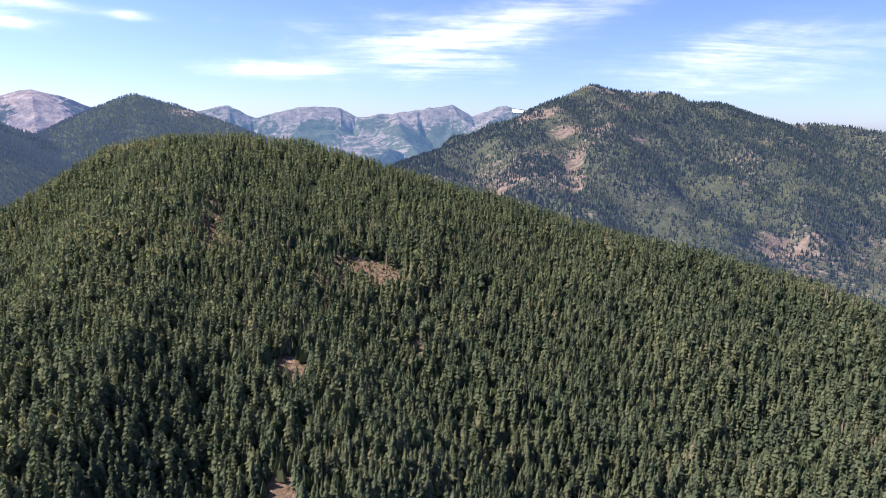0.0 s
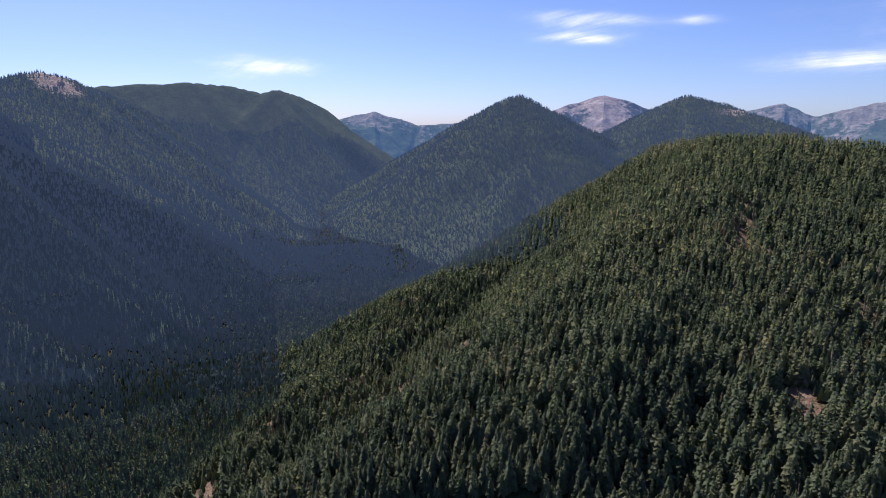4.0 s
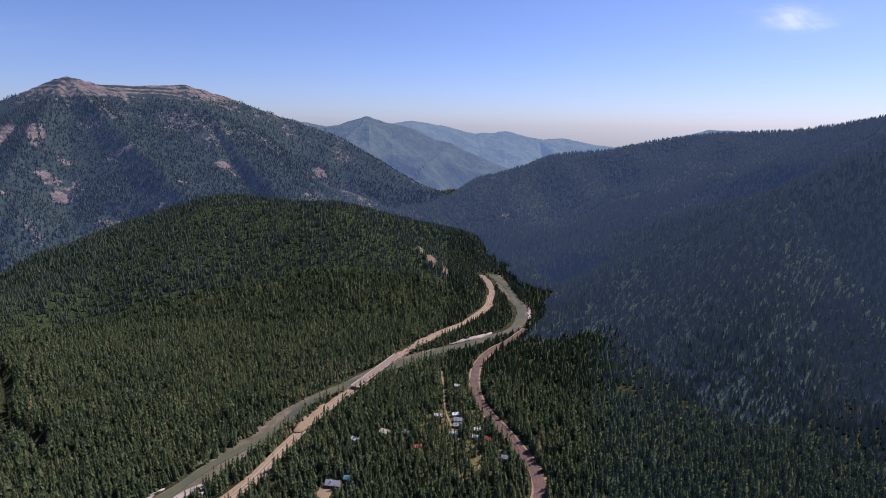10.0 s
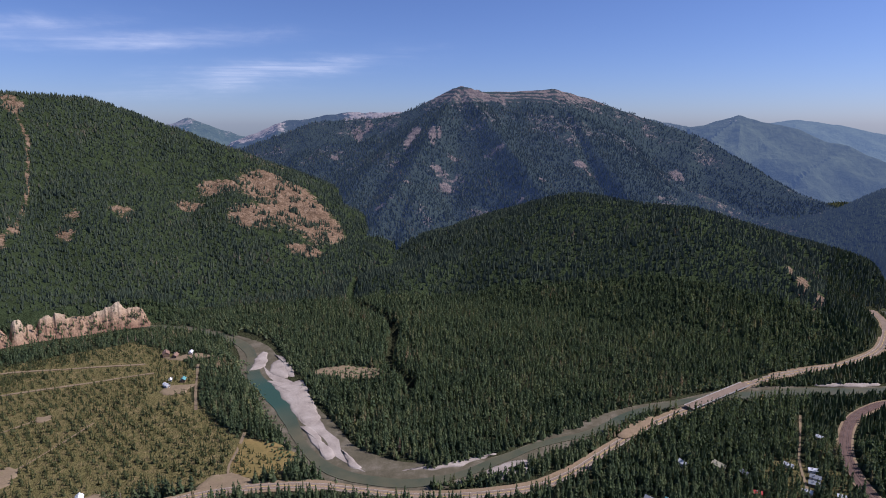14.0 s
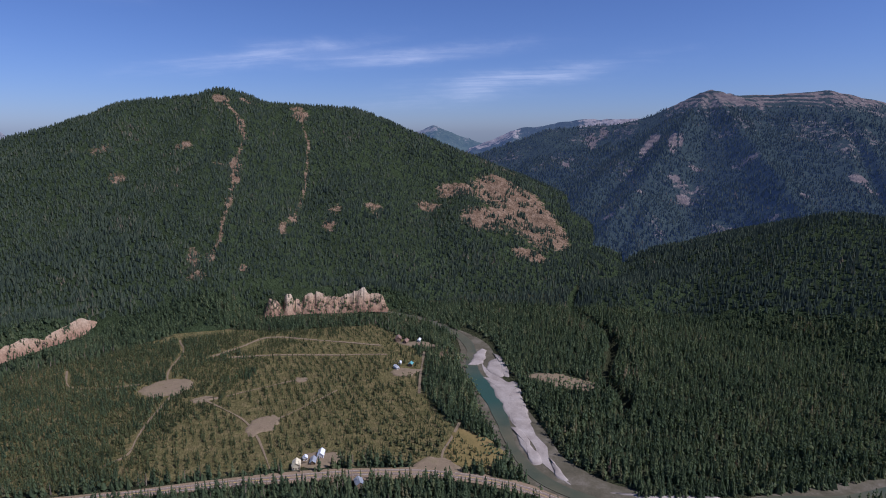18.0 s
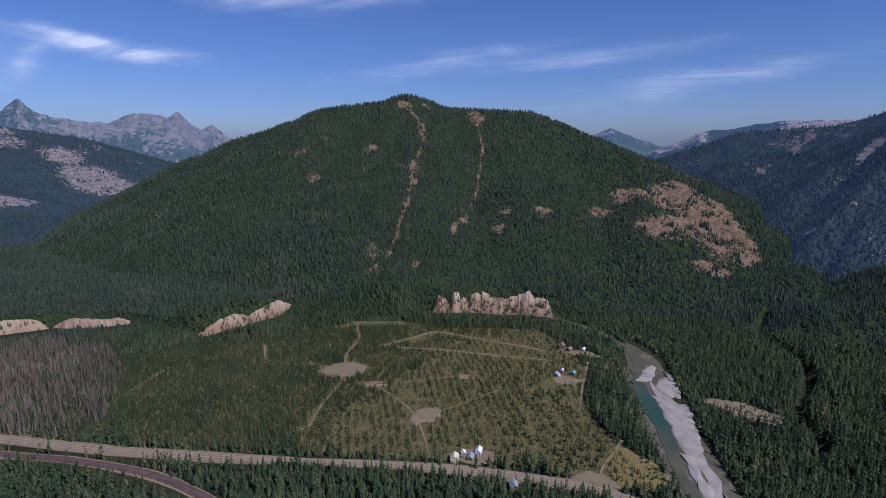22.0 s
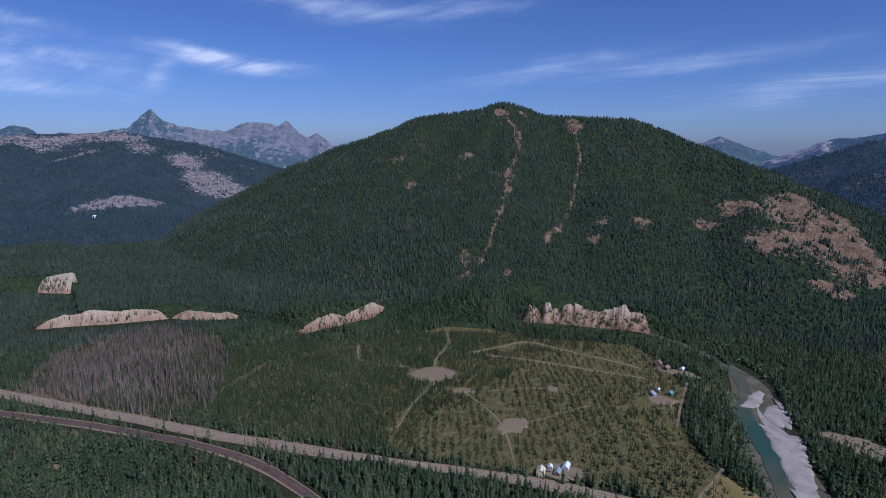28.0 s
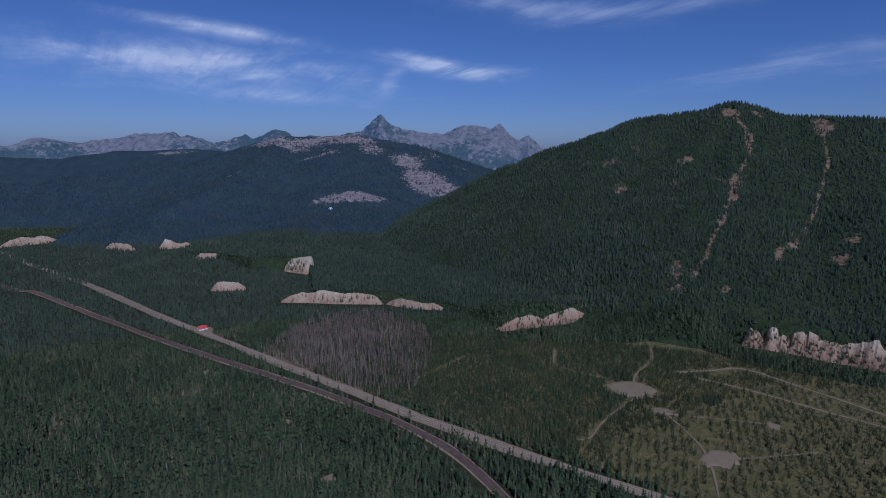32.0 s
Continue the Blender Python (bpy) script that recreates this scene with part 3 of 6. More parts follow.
# the prefix backdrop_ marks mountains given haze emission, some only 1 km off
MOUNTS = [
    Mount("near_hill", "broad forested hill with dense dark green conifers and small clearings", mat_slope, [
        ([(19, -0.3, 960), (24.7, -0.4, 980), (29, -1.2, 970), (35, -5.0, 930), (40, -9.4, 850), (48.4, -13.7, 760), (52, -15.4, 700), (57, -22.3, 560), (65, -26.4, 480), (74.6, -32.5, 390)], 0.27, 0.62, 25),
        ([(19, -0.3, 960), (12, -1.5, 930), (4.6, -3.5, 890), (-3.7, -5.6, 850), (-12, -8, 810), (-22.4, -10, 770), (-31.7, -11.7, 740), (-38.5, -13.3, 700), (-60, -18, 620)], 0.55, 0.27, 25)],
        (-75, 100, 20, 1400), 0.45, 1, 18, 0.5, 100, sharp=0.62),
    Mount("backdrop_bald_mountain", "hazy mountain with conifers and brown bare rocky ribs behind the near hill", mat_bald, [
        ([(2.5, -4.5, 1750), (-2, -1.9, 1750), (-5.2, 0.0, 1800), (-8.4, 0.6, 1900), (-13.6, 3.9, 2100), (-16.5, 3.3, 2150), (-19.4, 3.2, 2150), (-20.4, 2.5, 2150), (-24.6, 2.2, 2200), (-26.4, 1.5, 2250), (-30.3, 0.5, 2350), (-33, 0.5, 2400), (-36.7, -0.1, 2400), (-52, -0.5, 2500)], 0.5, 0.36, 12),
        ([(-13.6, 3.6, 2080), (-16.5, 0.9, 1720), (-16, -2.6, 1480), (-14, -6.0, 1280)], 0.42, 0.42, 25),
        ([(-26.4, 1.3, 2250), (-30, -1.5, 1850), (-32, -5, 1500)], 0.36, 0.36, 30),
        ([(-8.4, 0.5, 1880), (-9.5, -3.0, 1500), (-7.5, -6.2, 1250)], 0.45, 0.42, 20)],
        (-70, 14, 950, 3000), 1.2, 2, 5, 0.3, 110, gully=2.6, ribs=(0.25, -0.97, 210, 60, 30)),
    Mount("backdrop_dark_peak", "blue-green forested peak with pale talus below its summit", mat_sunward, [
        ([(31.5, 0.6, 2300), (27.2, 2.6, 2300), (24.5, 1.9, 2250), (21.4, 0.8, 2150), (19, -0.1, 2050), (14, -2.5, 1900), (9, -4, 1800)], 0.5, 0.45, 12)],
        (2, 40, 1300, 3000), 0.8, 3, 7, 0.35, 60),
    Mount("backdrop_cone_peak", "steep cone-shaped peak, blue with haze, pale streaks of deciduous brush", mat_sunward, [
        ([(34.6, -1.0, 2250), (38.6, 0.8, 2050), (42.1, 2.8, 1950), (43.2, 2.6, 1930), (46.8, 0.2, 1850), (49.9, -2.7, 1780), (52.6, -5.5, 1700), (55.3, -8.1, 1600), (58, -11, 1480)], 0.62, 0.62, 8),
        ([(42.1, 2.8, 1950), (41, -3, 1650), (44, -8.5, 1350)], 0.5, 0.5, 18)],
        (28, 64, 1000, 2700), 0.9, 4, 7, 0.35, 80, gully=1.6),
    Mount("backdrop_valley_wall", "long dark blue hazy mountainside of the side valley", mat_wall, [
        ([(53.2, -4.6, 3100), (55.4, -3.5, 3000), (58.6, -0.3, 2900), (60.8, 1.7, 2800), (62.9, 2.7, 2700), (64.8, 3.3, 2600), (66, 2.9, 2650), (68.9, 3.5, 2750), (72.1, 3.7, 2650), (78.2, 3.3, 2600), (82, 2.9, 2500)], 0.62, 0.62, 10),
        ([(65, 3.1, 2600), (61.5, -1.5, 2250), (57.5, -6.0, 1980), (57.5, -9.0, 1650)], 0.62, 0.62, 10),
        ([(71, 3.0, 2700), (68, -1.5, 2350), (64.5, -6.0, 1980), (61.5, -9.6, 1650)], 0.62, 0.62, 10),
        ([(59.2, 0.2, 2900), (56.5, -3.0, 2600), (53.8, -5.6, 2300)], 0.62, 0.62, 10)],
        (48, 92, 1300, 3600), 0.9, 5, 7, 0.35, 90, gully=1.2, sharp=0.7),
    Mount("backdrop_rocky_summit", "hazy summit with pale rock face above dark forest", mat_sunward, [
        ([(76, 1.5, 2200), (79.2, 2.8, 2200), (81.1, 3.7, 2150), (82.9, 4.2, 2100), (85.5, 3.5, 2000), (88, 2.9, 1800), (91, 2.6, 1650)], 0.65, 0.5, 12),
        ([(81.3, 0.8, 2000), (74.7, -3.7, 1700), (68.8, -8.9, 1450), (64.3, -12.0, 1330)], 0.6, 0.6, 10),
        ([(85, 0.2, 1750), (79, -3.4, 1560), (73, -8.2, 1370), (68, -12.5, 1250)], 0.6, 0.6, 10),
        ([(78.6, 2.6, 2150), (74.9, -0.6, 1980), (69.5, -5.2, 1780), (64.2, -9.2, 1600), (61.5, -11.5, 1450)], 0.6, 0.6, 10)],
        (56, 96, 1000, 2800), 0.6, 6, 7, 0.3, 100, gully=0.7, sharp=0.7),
    # middle-distance mountain; called backdrop to get emission that imitates haze
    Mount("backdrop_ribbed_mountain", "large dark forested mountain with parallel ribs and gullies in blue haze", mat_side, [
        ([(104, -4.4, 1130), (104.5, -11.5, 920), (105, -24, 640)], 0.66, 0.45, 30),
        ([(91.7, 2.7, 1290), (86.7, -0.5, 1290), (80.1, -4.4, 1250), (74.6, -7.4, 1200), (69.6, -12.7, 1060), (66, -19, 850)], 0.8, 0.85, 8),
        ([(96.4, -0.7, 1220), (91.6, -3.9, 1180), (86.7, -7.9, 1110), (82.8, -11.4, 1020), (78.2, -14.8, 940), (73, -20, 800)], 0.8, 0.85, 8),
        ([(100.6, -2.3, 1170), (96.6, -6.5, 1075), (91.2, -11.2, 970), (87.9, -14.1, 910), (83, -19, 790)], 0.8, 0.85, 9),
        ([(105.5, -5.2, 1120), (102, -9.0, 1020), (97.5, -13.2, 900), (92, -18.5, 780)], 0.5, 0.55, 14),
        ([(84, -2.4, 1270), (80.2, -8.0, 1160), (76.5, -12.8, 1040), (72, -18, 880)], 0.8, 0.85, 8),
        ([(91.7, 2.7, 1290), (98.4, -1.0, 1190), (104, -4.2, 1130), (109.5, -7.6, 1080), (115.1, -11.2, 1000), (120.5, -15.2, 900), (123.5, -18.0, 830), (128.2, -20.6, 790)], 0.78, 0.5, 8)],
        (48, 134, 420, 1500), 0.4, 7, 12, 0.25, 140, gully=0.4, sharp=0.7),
    # called backdrop so that the bluff and its trees emit haze too
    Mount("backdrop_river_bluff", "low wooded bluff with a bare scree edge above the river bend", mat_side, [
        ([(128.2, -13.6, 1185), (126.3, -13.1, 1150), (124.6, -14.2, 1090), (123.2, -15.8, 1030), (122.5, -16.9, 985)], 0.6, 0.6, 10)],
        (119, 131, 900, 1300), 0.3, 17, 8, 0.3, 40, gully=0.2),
    # starts 800 m off; named backdrop for its painted haze
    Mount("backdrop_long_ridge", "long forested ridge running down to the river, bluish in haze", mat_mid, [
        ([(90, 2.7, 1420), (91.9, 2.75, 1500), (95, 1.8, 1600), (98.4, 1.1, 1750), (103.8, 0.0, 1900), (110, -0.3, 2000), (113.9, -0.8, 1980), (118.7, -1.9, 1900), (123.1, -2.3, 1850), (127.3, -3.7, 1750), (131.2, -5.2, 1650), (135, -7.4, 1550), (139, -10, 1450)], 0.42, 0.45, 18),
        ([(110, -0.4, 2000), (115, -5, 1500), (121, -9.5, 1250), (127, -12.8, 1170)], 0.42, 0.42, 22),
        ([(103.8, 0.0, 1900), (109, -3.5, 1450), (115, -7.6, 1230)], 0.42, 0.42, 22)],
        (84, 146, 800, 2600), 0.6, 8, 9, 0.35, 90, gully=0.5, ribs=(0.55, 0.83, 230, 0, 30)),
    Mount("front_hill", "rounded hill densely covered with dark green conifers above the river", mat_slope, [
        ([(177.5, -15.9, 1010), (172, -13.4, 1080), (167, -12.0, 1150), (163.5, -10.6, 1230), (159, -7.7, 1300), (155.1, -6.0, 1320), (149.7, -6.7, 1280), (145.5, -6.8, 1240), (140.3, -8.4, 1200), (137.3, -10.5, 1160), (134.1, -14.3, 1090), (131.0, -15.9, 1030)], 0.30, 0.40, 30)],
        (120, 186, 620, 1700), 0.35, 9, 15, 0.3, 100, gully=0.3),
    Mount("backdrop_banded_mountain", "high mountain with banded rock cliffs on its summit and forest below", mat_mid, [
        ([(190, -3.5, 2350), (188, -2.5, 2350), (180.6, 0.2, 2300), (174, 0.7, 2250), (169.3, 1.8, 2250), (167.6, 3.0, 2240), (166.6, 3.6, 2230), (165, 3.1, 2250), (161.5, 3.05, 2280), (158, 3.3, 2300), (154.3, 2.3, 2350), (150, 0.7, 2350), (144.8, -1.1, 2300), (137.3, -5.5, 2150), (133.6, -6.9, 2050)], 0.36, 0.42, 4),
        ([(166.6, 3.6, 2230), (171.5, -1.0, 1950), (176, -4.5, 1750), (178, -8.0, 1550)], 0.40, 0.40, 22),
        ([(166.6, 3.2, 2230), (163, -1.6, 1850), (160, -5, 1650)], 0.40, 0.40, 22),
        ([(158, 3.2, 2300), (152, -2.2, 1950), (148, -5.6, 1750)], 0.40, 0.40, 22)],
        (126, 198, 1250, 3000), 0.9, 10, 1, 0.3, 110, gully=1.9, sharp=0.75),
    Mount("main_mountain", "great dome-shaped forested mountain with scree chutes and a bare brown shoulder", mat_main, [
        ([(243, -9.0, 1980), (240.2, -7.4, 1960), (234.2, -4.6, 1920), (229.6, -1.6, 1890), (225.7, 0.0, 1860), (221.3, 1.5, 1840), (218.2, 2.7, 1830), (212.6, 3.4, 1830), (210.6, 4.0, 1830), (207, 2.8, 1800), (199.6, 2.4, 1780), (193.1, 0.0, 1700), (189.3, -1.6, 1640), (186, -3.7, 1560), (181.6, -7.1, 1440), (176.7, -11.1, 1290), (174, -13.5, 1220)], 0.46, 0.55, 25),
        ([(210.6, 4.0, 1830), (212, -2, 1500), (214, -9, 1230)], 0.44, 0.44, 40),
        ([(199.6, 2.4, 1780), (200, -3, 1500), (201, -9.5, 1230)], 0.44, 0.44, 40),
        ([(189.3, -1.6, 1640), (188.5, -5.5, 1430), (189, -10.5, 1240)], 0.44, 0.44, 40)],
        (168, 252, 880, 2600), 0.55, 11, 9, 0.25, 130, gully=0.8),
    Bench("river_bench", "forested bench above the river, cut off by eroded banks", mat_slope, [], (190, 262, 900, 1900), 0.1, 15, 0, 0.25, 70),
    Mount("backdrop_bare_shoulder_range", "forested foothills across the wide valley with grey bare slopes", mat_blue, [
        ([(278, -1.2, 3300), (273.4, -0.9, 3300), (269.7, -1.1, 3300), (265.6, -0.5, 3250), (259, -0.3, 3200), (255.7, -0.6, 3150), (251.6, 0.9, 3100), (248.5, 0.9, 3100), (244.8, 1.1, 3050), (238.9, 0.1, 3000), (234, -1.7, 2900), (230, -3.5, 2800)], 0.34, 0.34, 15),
        ([(251.6, 0.9, 3100), (256, -3, 2500), (262, -5.5, 2200)], 0.3, 0.3, 25),
        ([(244.8, 1.1, 3050), (243, -2.5, 2650), (241, -5, 2400)], 0.34, 0.34, 25)],
        (224, 284, 1650, 3800), 0.8, 12, 6, 0.3, 80),
    Mount("backdrop_bare_knob", "low knob with pinkish bare slope and thin trees", mat_blue, [
        ([(254, -6.6, 2350), (251.9, -6.0, 2350), (248.7, -4.0, 2330), (245.5, -3.8, 2300), (243.3, -5.3, 2280), (240.5, -7.5, 2250)], 0.3, 0.3, 25)],
        (236, 260, 1650, 2700), 0.5, 13, 5, 0.3, 50),
    Mount("closing_hill", "plain forested hill closing the valley", mat_slope, [
        ([(294, -2, 2500), (300, 1, 2200), (307, 1, 2100), (314, -1, 2300)], 0.5, 0.5, 30)],
        (281, 326, 1100, 3200), 0.8, 14, 7, 0.8, 50),
]
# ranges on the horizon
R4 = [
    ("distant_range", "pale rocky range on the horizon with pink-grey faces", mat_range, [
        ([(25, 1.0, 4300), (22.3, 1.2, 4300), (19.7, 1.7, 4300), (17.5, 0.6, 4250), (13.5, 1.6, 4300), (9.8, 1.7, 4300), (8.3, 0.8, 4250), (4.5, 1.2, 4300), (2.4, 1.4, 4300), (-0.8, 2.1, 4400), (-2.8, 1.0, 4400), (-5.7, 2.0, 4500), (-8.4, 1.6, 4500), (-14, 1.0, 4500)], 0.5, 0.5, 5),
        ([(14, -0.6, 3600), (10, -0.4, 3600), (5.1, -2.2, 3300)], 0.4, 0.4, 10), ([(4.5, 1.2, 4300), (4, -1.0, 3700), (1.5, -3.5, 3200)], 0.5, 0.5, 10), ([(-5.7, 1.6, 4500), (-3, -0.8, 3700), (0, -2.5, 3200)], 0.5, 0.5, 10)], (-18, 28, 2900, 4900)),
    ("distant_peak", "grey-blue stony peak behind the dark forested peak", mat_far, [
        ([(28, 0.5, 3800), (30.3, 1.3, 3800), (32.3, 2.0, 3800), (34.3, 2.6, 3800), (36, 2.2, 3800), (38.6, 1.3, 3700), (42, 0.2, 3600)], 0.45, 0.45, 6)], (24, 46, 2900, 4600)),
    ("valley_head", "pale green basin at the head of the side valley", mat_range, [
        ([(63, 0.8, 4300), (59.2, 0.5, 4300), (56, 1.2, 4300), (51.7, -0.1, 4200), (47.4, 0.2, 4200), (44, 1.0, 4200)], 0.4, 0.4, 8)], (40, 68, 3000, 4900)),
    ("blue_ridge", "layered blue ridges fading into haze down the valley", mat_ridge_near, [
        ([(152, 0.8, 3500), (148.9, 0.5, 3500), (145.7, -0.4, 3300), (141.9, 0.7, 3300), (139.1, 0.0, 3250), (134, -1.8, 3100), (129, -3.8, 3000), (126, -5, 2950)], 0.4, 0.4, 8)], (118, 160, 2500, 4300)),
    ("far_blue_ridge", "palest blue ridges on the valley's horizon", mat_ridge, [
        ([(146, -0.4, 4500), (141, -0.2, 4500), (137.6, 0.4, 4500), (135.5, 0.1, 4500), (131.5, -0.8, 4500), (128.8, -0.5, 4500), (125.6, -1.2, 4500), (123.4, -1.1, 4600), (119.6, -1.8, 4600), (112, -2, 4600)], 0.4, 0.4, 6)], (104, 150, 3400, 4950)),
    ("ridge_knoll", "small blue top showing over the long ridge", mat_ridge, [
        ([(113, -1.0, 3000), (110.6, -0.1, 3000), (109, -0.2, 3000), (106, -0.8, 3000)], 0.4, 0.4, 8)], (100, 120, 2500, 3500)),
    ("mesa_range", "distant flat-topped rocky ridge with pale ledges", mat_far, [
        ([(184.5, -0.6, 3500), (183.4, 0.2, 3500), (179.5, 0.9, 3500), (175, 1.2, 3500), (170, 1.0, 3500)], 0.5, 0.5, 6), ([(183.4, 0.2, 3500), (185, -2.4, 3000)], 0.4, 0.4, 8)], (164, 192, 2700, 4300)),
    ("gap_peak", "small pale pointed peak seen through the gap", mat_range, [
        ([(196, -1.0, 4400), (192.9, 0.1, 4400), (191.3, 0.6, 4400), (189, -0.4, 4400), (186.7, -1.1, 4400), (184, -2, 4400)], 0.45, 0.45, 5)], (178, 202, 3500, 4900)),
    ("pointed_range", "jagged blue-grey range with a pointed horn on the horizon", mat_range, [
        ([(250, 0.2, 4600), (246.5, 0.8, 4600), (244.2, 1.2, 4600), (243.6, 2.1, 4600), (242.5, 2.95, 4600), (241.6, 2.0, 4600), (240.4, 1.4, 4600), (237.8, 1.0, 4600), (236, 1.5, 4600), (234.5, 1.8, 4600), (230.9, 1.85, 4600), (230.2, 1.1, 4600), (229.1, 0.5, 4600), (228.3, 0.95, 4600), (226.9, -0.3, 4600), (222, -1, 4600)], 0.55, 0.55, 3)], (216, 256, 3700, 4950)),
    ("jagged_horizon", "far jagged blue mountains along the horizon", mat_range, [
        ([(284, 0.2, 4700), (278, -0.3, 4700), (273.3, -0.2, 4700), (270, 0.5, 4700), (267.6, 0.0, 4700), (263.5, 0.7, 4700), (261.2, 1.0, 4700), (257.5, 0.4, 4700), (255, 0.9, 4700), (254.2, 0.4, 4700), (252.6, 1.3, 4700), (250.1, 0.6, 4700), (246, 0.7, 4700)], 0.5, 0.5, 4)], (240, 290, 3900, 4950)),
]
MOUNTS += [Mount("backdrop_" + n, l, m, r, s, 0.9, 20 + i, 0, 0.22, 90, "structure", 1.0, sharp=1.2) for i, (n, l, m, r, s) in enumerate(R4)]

# ---- lines on the valley floor, east to west ----
ROAD = [(2600, 330), (1921, 116), (1521, -14), (1315, -76), (1150, -118), (985, -171), (806, -226), (636, -279), (517, -317), (409, -356), (327, -390), (247, -422), (155, -452), (79, -463), (9, -453), (-71, -425), (-146, -413), (-203, -427), (-293, -480), (-350, -505), (-403, -524), (-497, -561), (-594, -574), (-649, -580), (-723, -607), (-785, -650), (-850, -710), (-890, -770)]
RAIL = [(2300, 400), (1542, 118), (1427, 56), (1166, -38), (1030, -90), (895, -142), (783, -190), (672, -238), (586, -270), (521, -291), (452, -304), (393, -303), (340, -296), (240, -280), (90, -262), (-100, -238), (-280, -225), (-345, -235), (-383, -259), (-408, -296), (-429, -339), (-447, -378), (-478, -417), (-528, -457), (-580, -477), (-640, -488), (-690, -500)]
RIVER = [(470, -905), (380, -925), (280, -925), (190, -890), (128, -830), (92, -768), (78, -706), (56, -652), (36, -585), (17, -534), (-6, -490), (-50, -455), (-104, -452), (-187, -471), (-252, -494), (-324, -526), (-402, -536), (-459, -537), (-537, -528), (-637, -514), (-692, -522), (-740, -548), (-776, -580), (-822, -640), (-880, -712), (-915, -770)]
WATER = [(470, -905), (380, -925), (280, -925), (190, -890), (128, -830), (103, -776), (92, -702), (72, -657), (49, -602), (34, -551), (22, -512), (2, -477), (-28, -455), (-65, -443), (-105, -448), (-152, -463), (-198, -479), (-252, -490), (-314, -519), (-381, -532), (-437, -534), (-517, -529), (-592, -517), (-650, -510), (-709, -526), (-766, -571), (-812, -624), (-866, -692), (-912, -768)]
CREEK = [(-80, -605), (-95, -640), (-76, -716), (-96, -819), (-88, -901), (-42, -996), (-60, -1150)]


def spline(pts, step):
    """Points along a smooth curve through pts."""
    P = np.array(pts, float)
    P = np.vstack([2 * P[0] - P[1], P, 2 * P[-1] - P[-2]])
    out = []
    for k in range(1, len(P) - 2):
        n = max(2, int(np.linalg.norm(P[k + 1] - P[k]) / step))
        t = np.linspace(0, 1, n, endpoint=False)[:, None]
        a, b, c, d = P[k - 1], P[k], P[k + 1], P[k + 2]
        out.append(0.5 * (2 * b + (c - a) * t + (2 * a - 5 * b + 4 * c - d) * t ** 2 + (3 * b - a - 3 * c + d) * t ** 3))
    return np.vstack(out + [P[-2:-1]])


ROAD_S, RAIL_S, RIVER_S, CREEK_S = spline(ROAD, 12), spline(RAIL, 10), spline(RIVER, 12), spline(CREEK, 10)


def smooth(a, b, x):
    t = np.clip((x - a) / (b - a), 0, 1)
    return t * t * (3 - 2 * t)


WATER_S = spline(WATER, 10)
RIVER_C = RIVER_S[::3]
CREEK_C = CREEK_S[::2]


def ground_height(X, Y):
    r = np.hypot(X, Y)
    z = 5 * fbm(X, Y, 300, 3, 90) * smooth(1200, 2200, r)
    z = z + 0.8 * fbm(X, Y, 60, 3, 91)
    d, _ = line_distance(X, Y, RIVER_C)
    z = z - 2.6 * (1 - smooth(26, 44, d))
    d, _ = line_distance(X, Y, CREEK_C)
    z = z - 13.0 * (1 - smooth(3, 12, d))
    # the side valley climbs to the north-west
    az = np.degrees(np.arctan2(-X, Y)) % 360
    z = z + smooth(900, 3500, r) * 60 * (1 - smooth(25, 60, np.abs(az - 50)))
    return z


def land_height(X, Y):
    z = ground_height(X, Y)
    r, az = np.hypot(X, Y), np.degrees(np.arctan2(-X, Y)) % 360
    for m in MOUNTS:
        if m.kind:
            continue
        a0, a1, r0, r1 = m.sector
        at = ((az - a0) % 360 <= a1 - a0) & (r >= r0) & (r <= r1)
        if at.any():
            z[at] = np.maximum(z[at], m.height(X[at], Y[at]))
    return z


def far_land(X, Y):
    """Whether the land at a place belongs to a backdrop_ mountain, whose trees emit imitated haze."""
    top, far = np.full(X.shape, -1e6), np.zeros(X.shape, bool)
    r, az = np.hypot(X, Y), np.degrees(np.arctan2(-X, Y)) % 360
    for m in MOUNTS:
        if m.kind:
            continue
        a0, a1, r0, r1 = m.sector
        at = ((az - a0) % 360 <= a1 - a0) & (r >= r0) & (r <= r1)
        if at.any():
            h = np.full(X.shape, -1e6)
            h[at] = m.height(X[at], Y[at])
            over = h > np.maximum(top, 4.0)
            top, far = np.where(over, h, top), np.where(over, m.name.startswith("backdrop"), far)
    return far


def mesh_object(name, V, F, mat, parent=None, smooth_faces=True):
    """One mesh object of vertices (n, 3) and faces (m, 3 or 4)."""
    V, F = np.asarray(V, np.float32), np.asarray(F, np.int32)
    me = bpy.data.meshes.new(name)
    k = F.shape[1]
    me.vertices.add(len(V))
    me.vertices.foreach_set("co", V.ravel())
    me.loops.add(F.size)
    me.loops.foreach_set("vertex_index", F.ravel())
    me.polygons.add(len(F))
    me.polygons.foreach_set("loop_start", np.arange(len(F), dtype=np.int32) * k)
    me.polygons.foreach_set("use_smooth", np.full(len(F), smooth_faces))
    me.update(calc_edges=True)
    me.materials.append(mat)
    ob = new(name, me)
    if parent:
        ob.parent = parent
    return ob


def grid_faces(n, m, wrap=False):
    i, j = np.meshgrid(np.arange(n if wrap else n - 1), np.arange(m - 1), indexing="ij")
    i2 = (i + 1) % n
    return np.stack([i * m + j, i * m + j + 1, i2 * m + j + 1, i2 * m + j], -1).reshape(-1, 4)


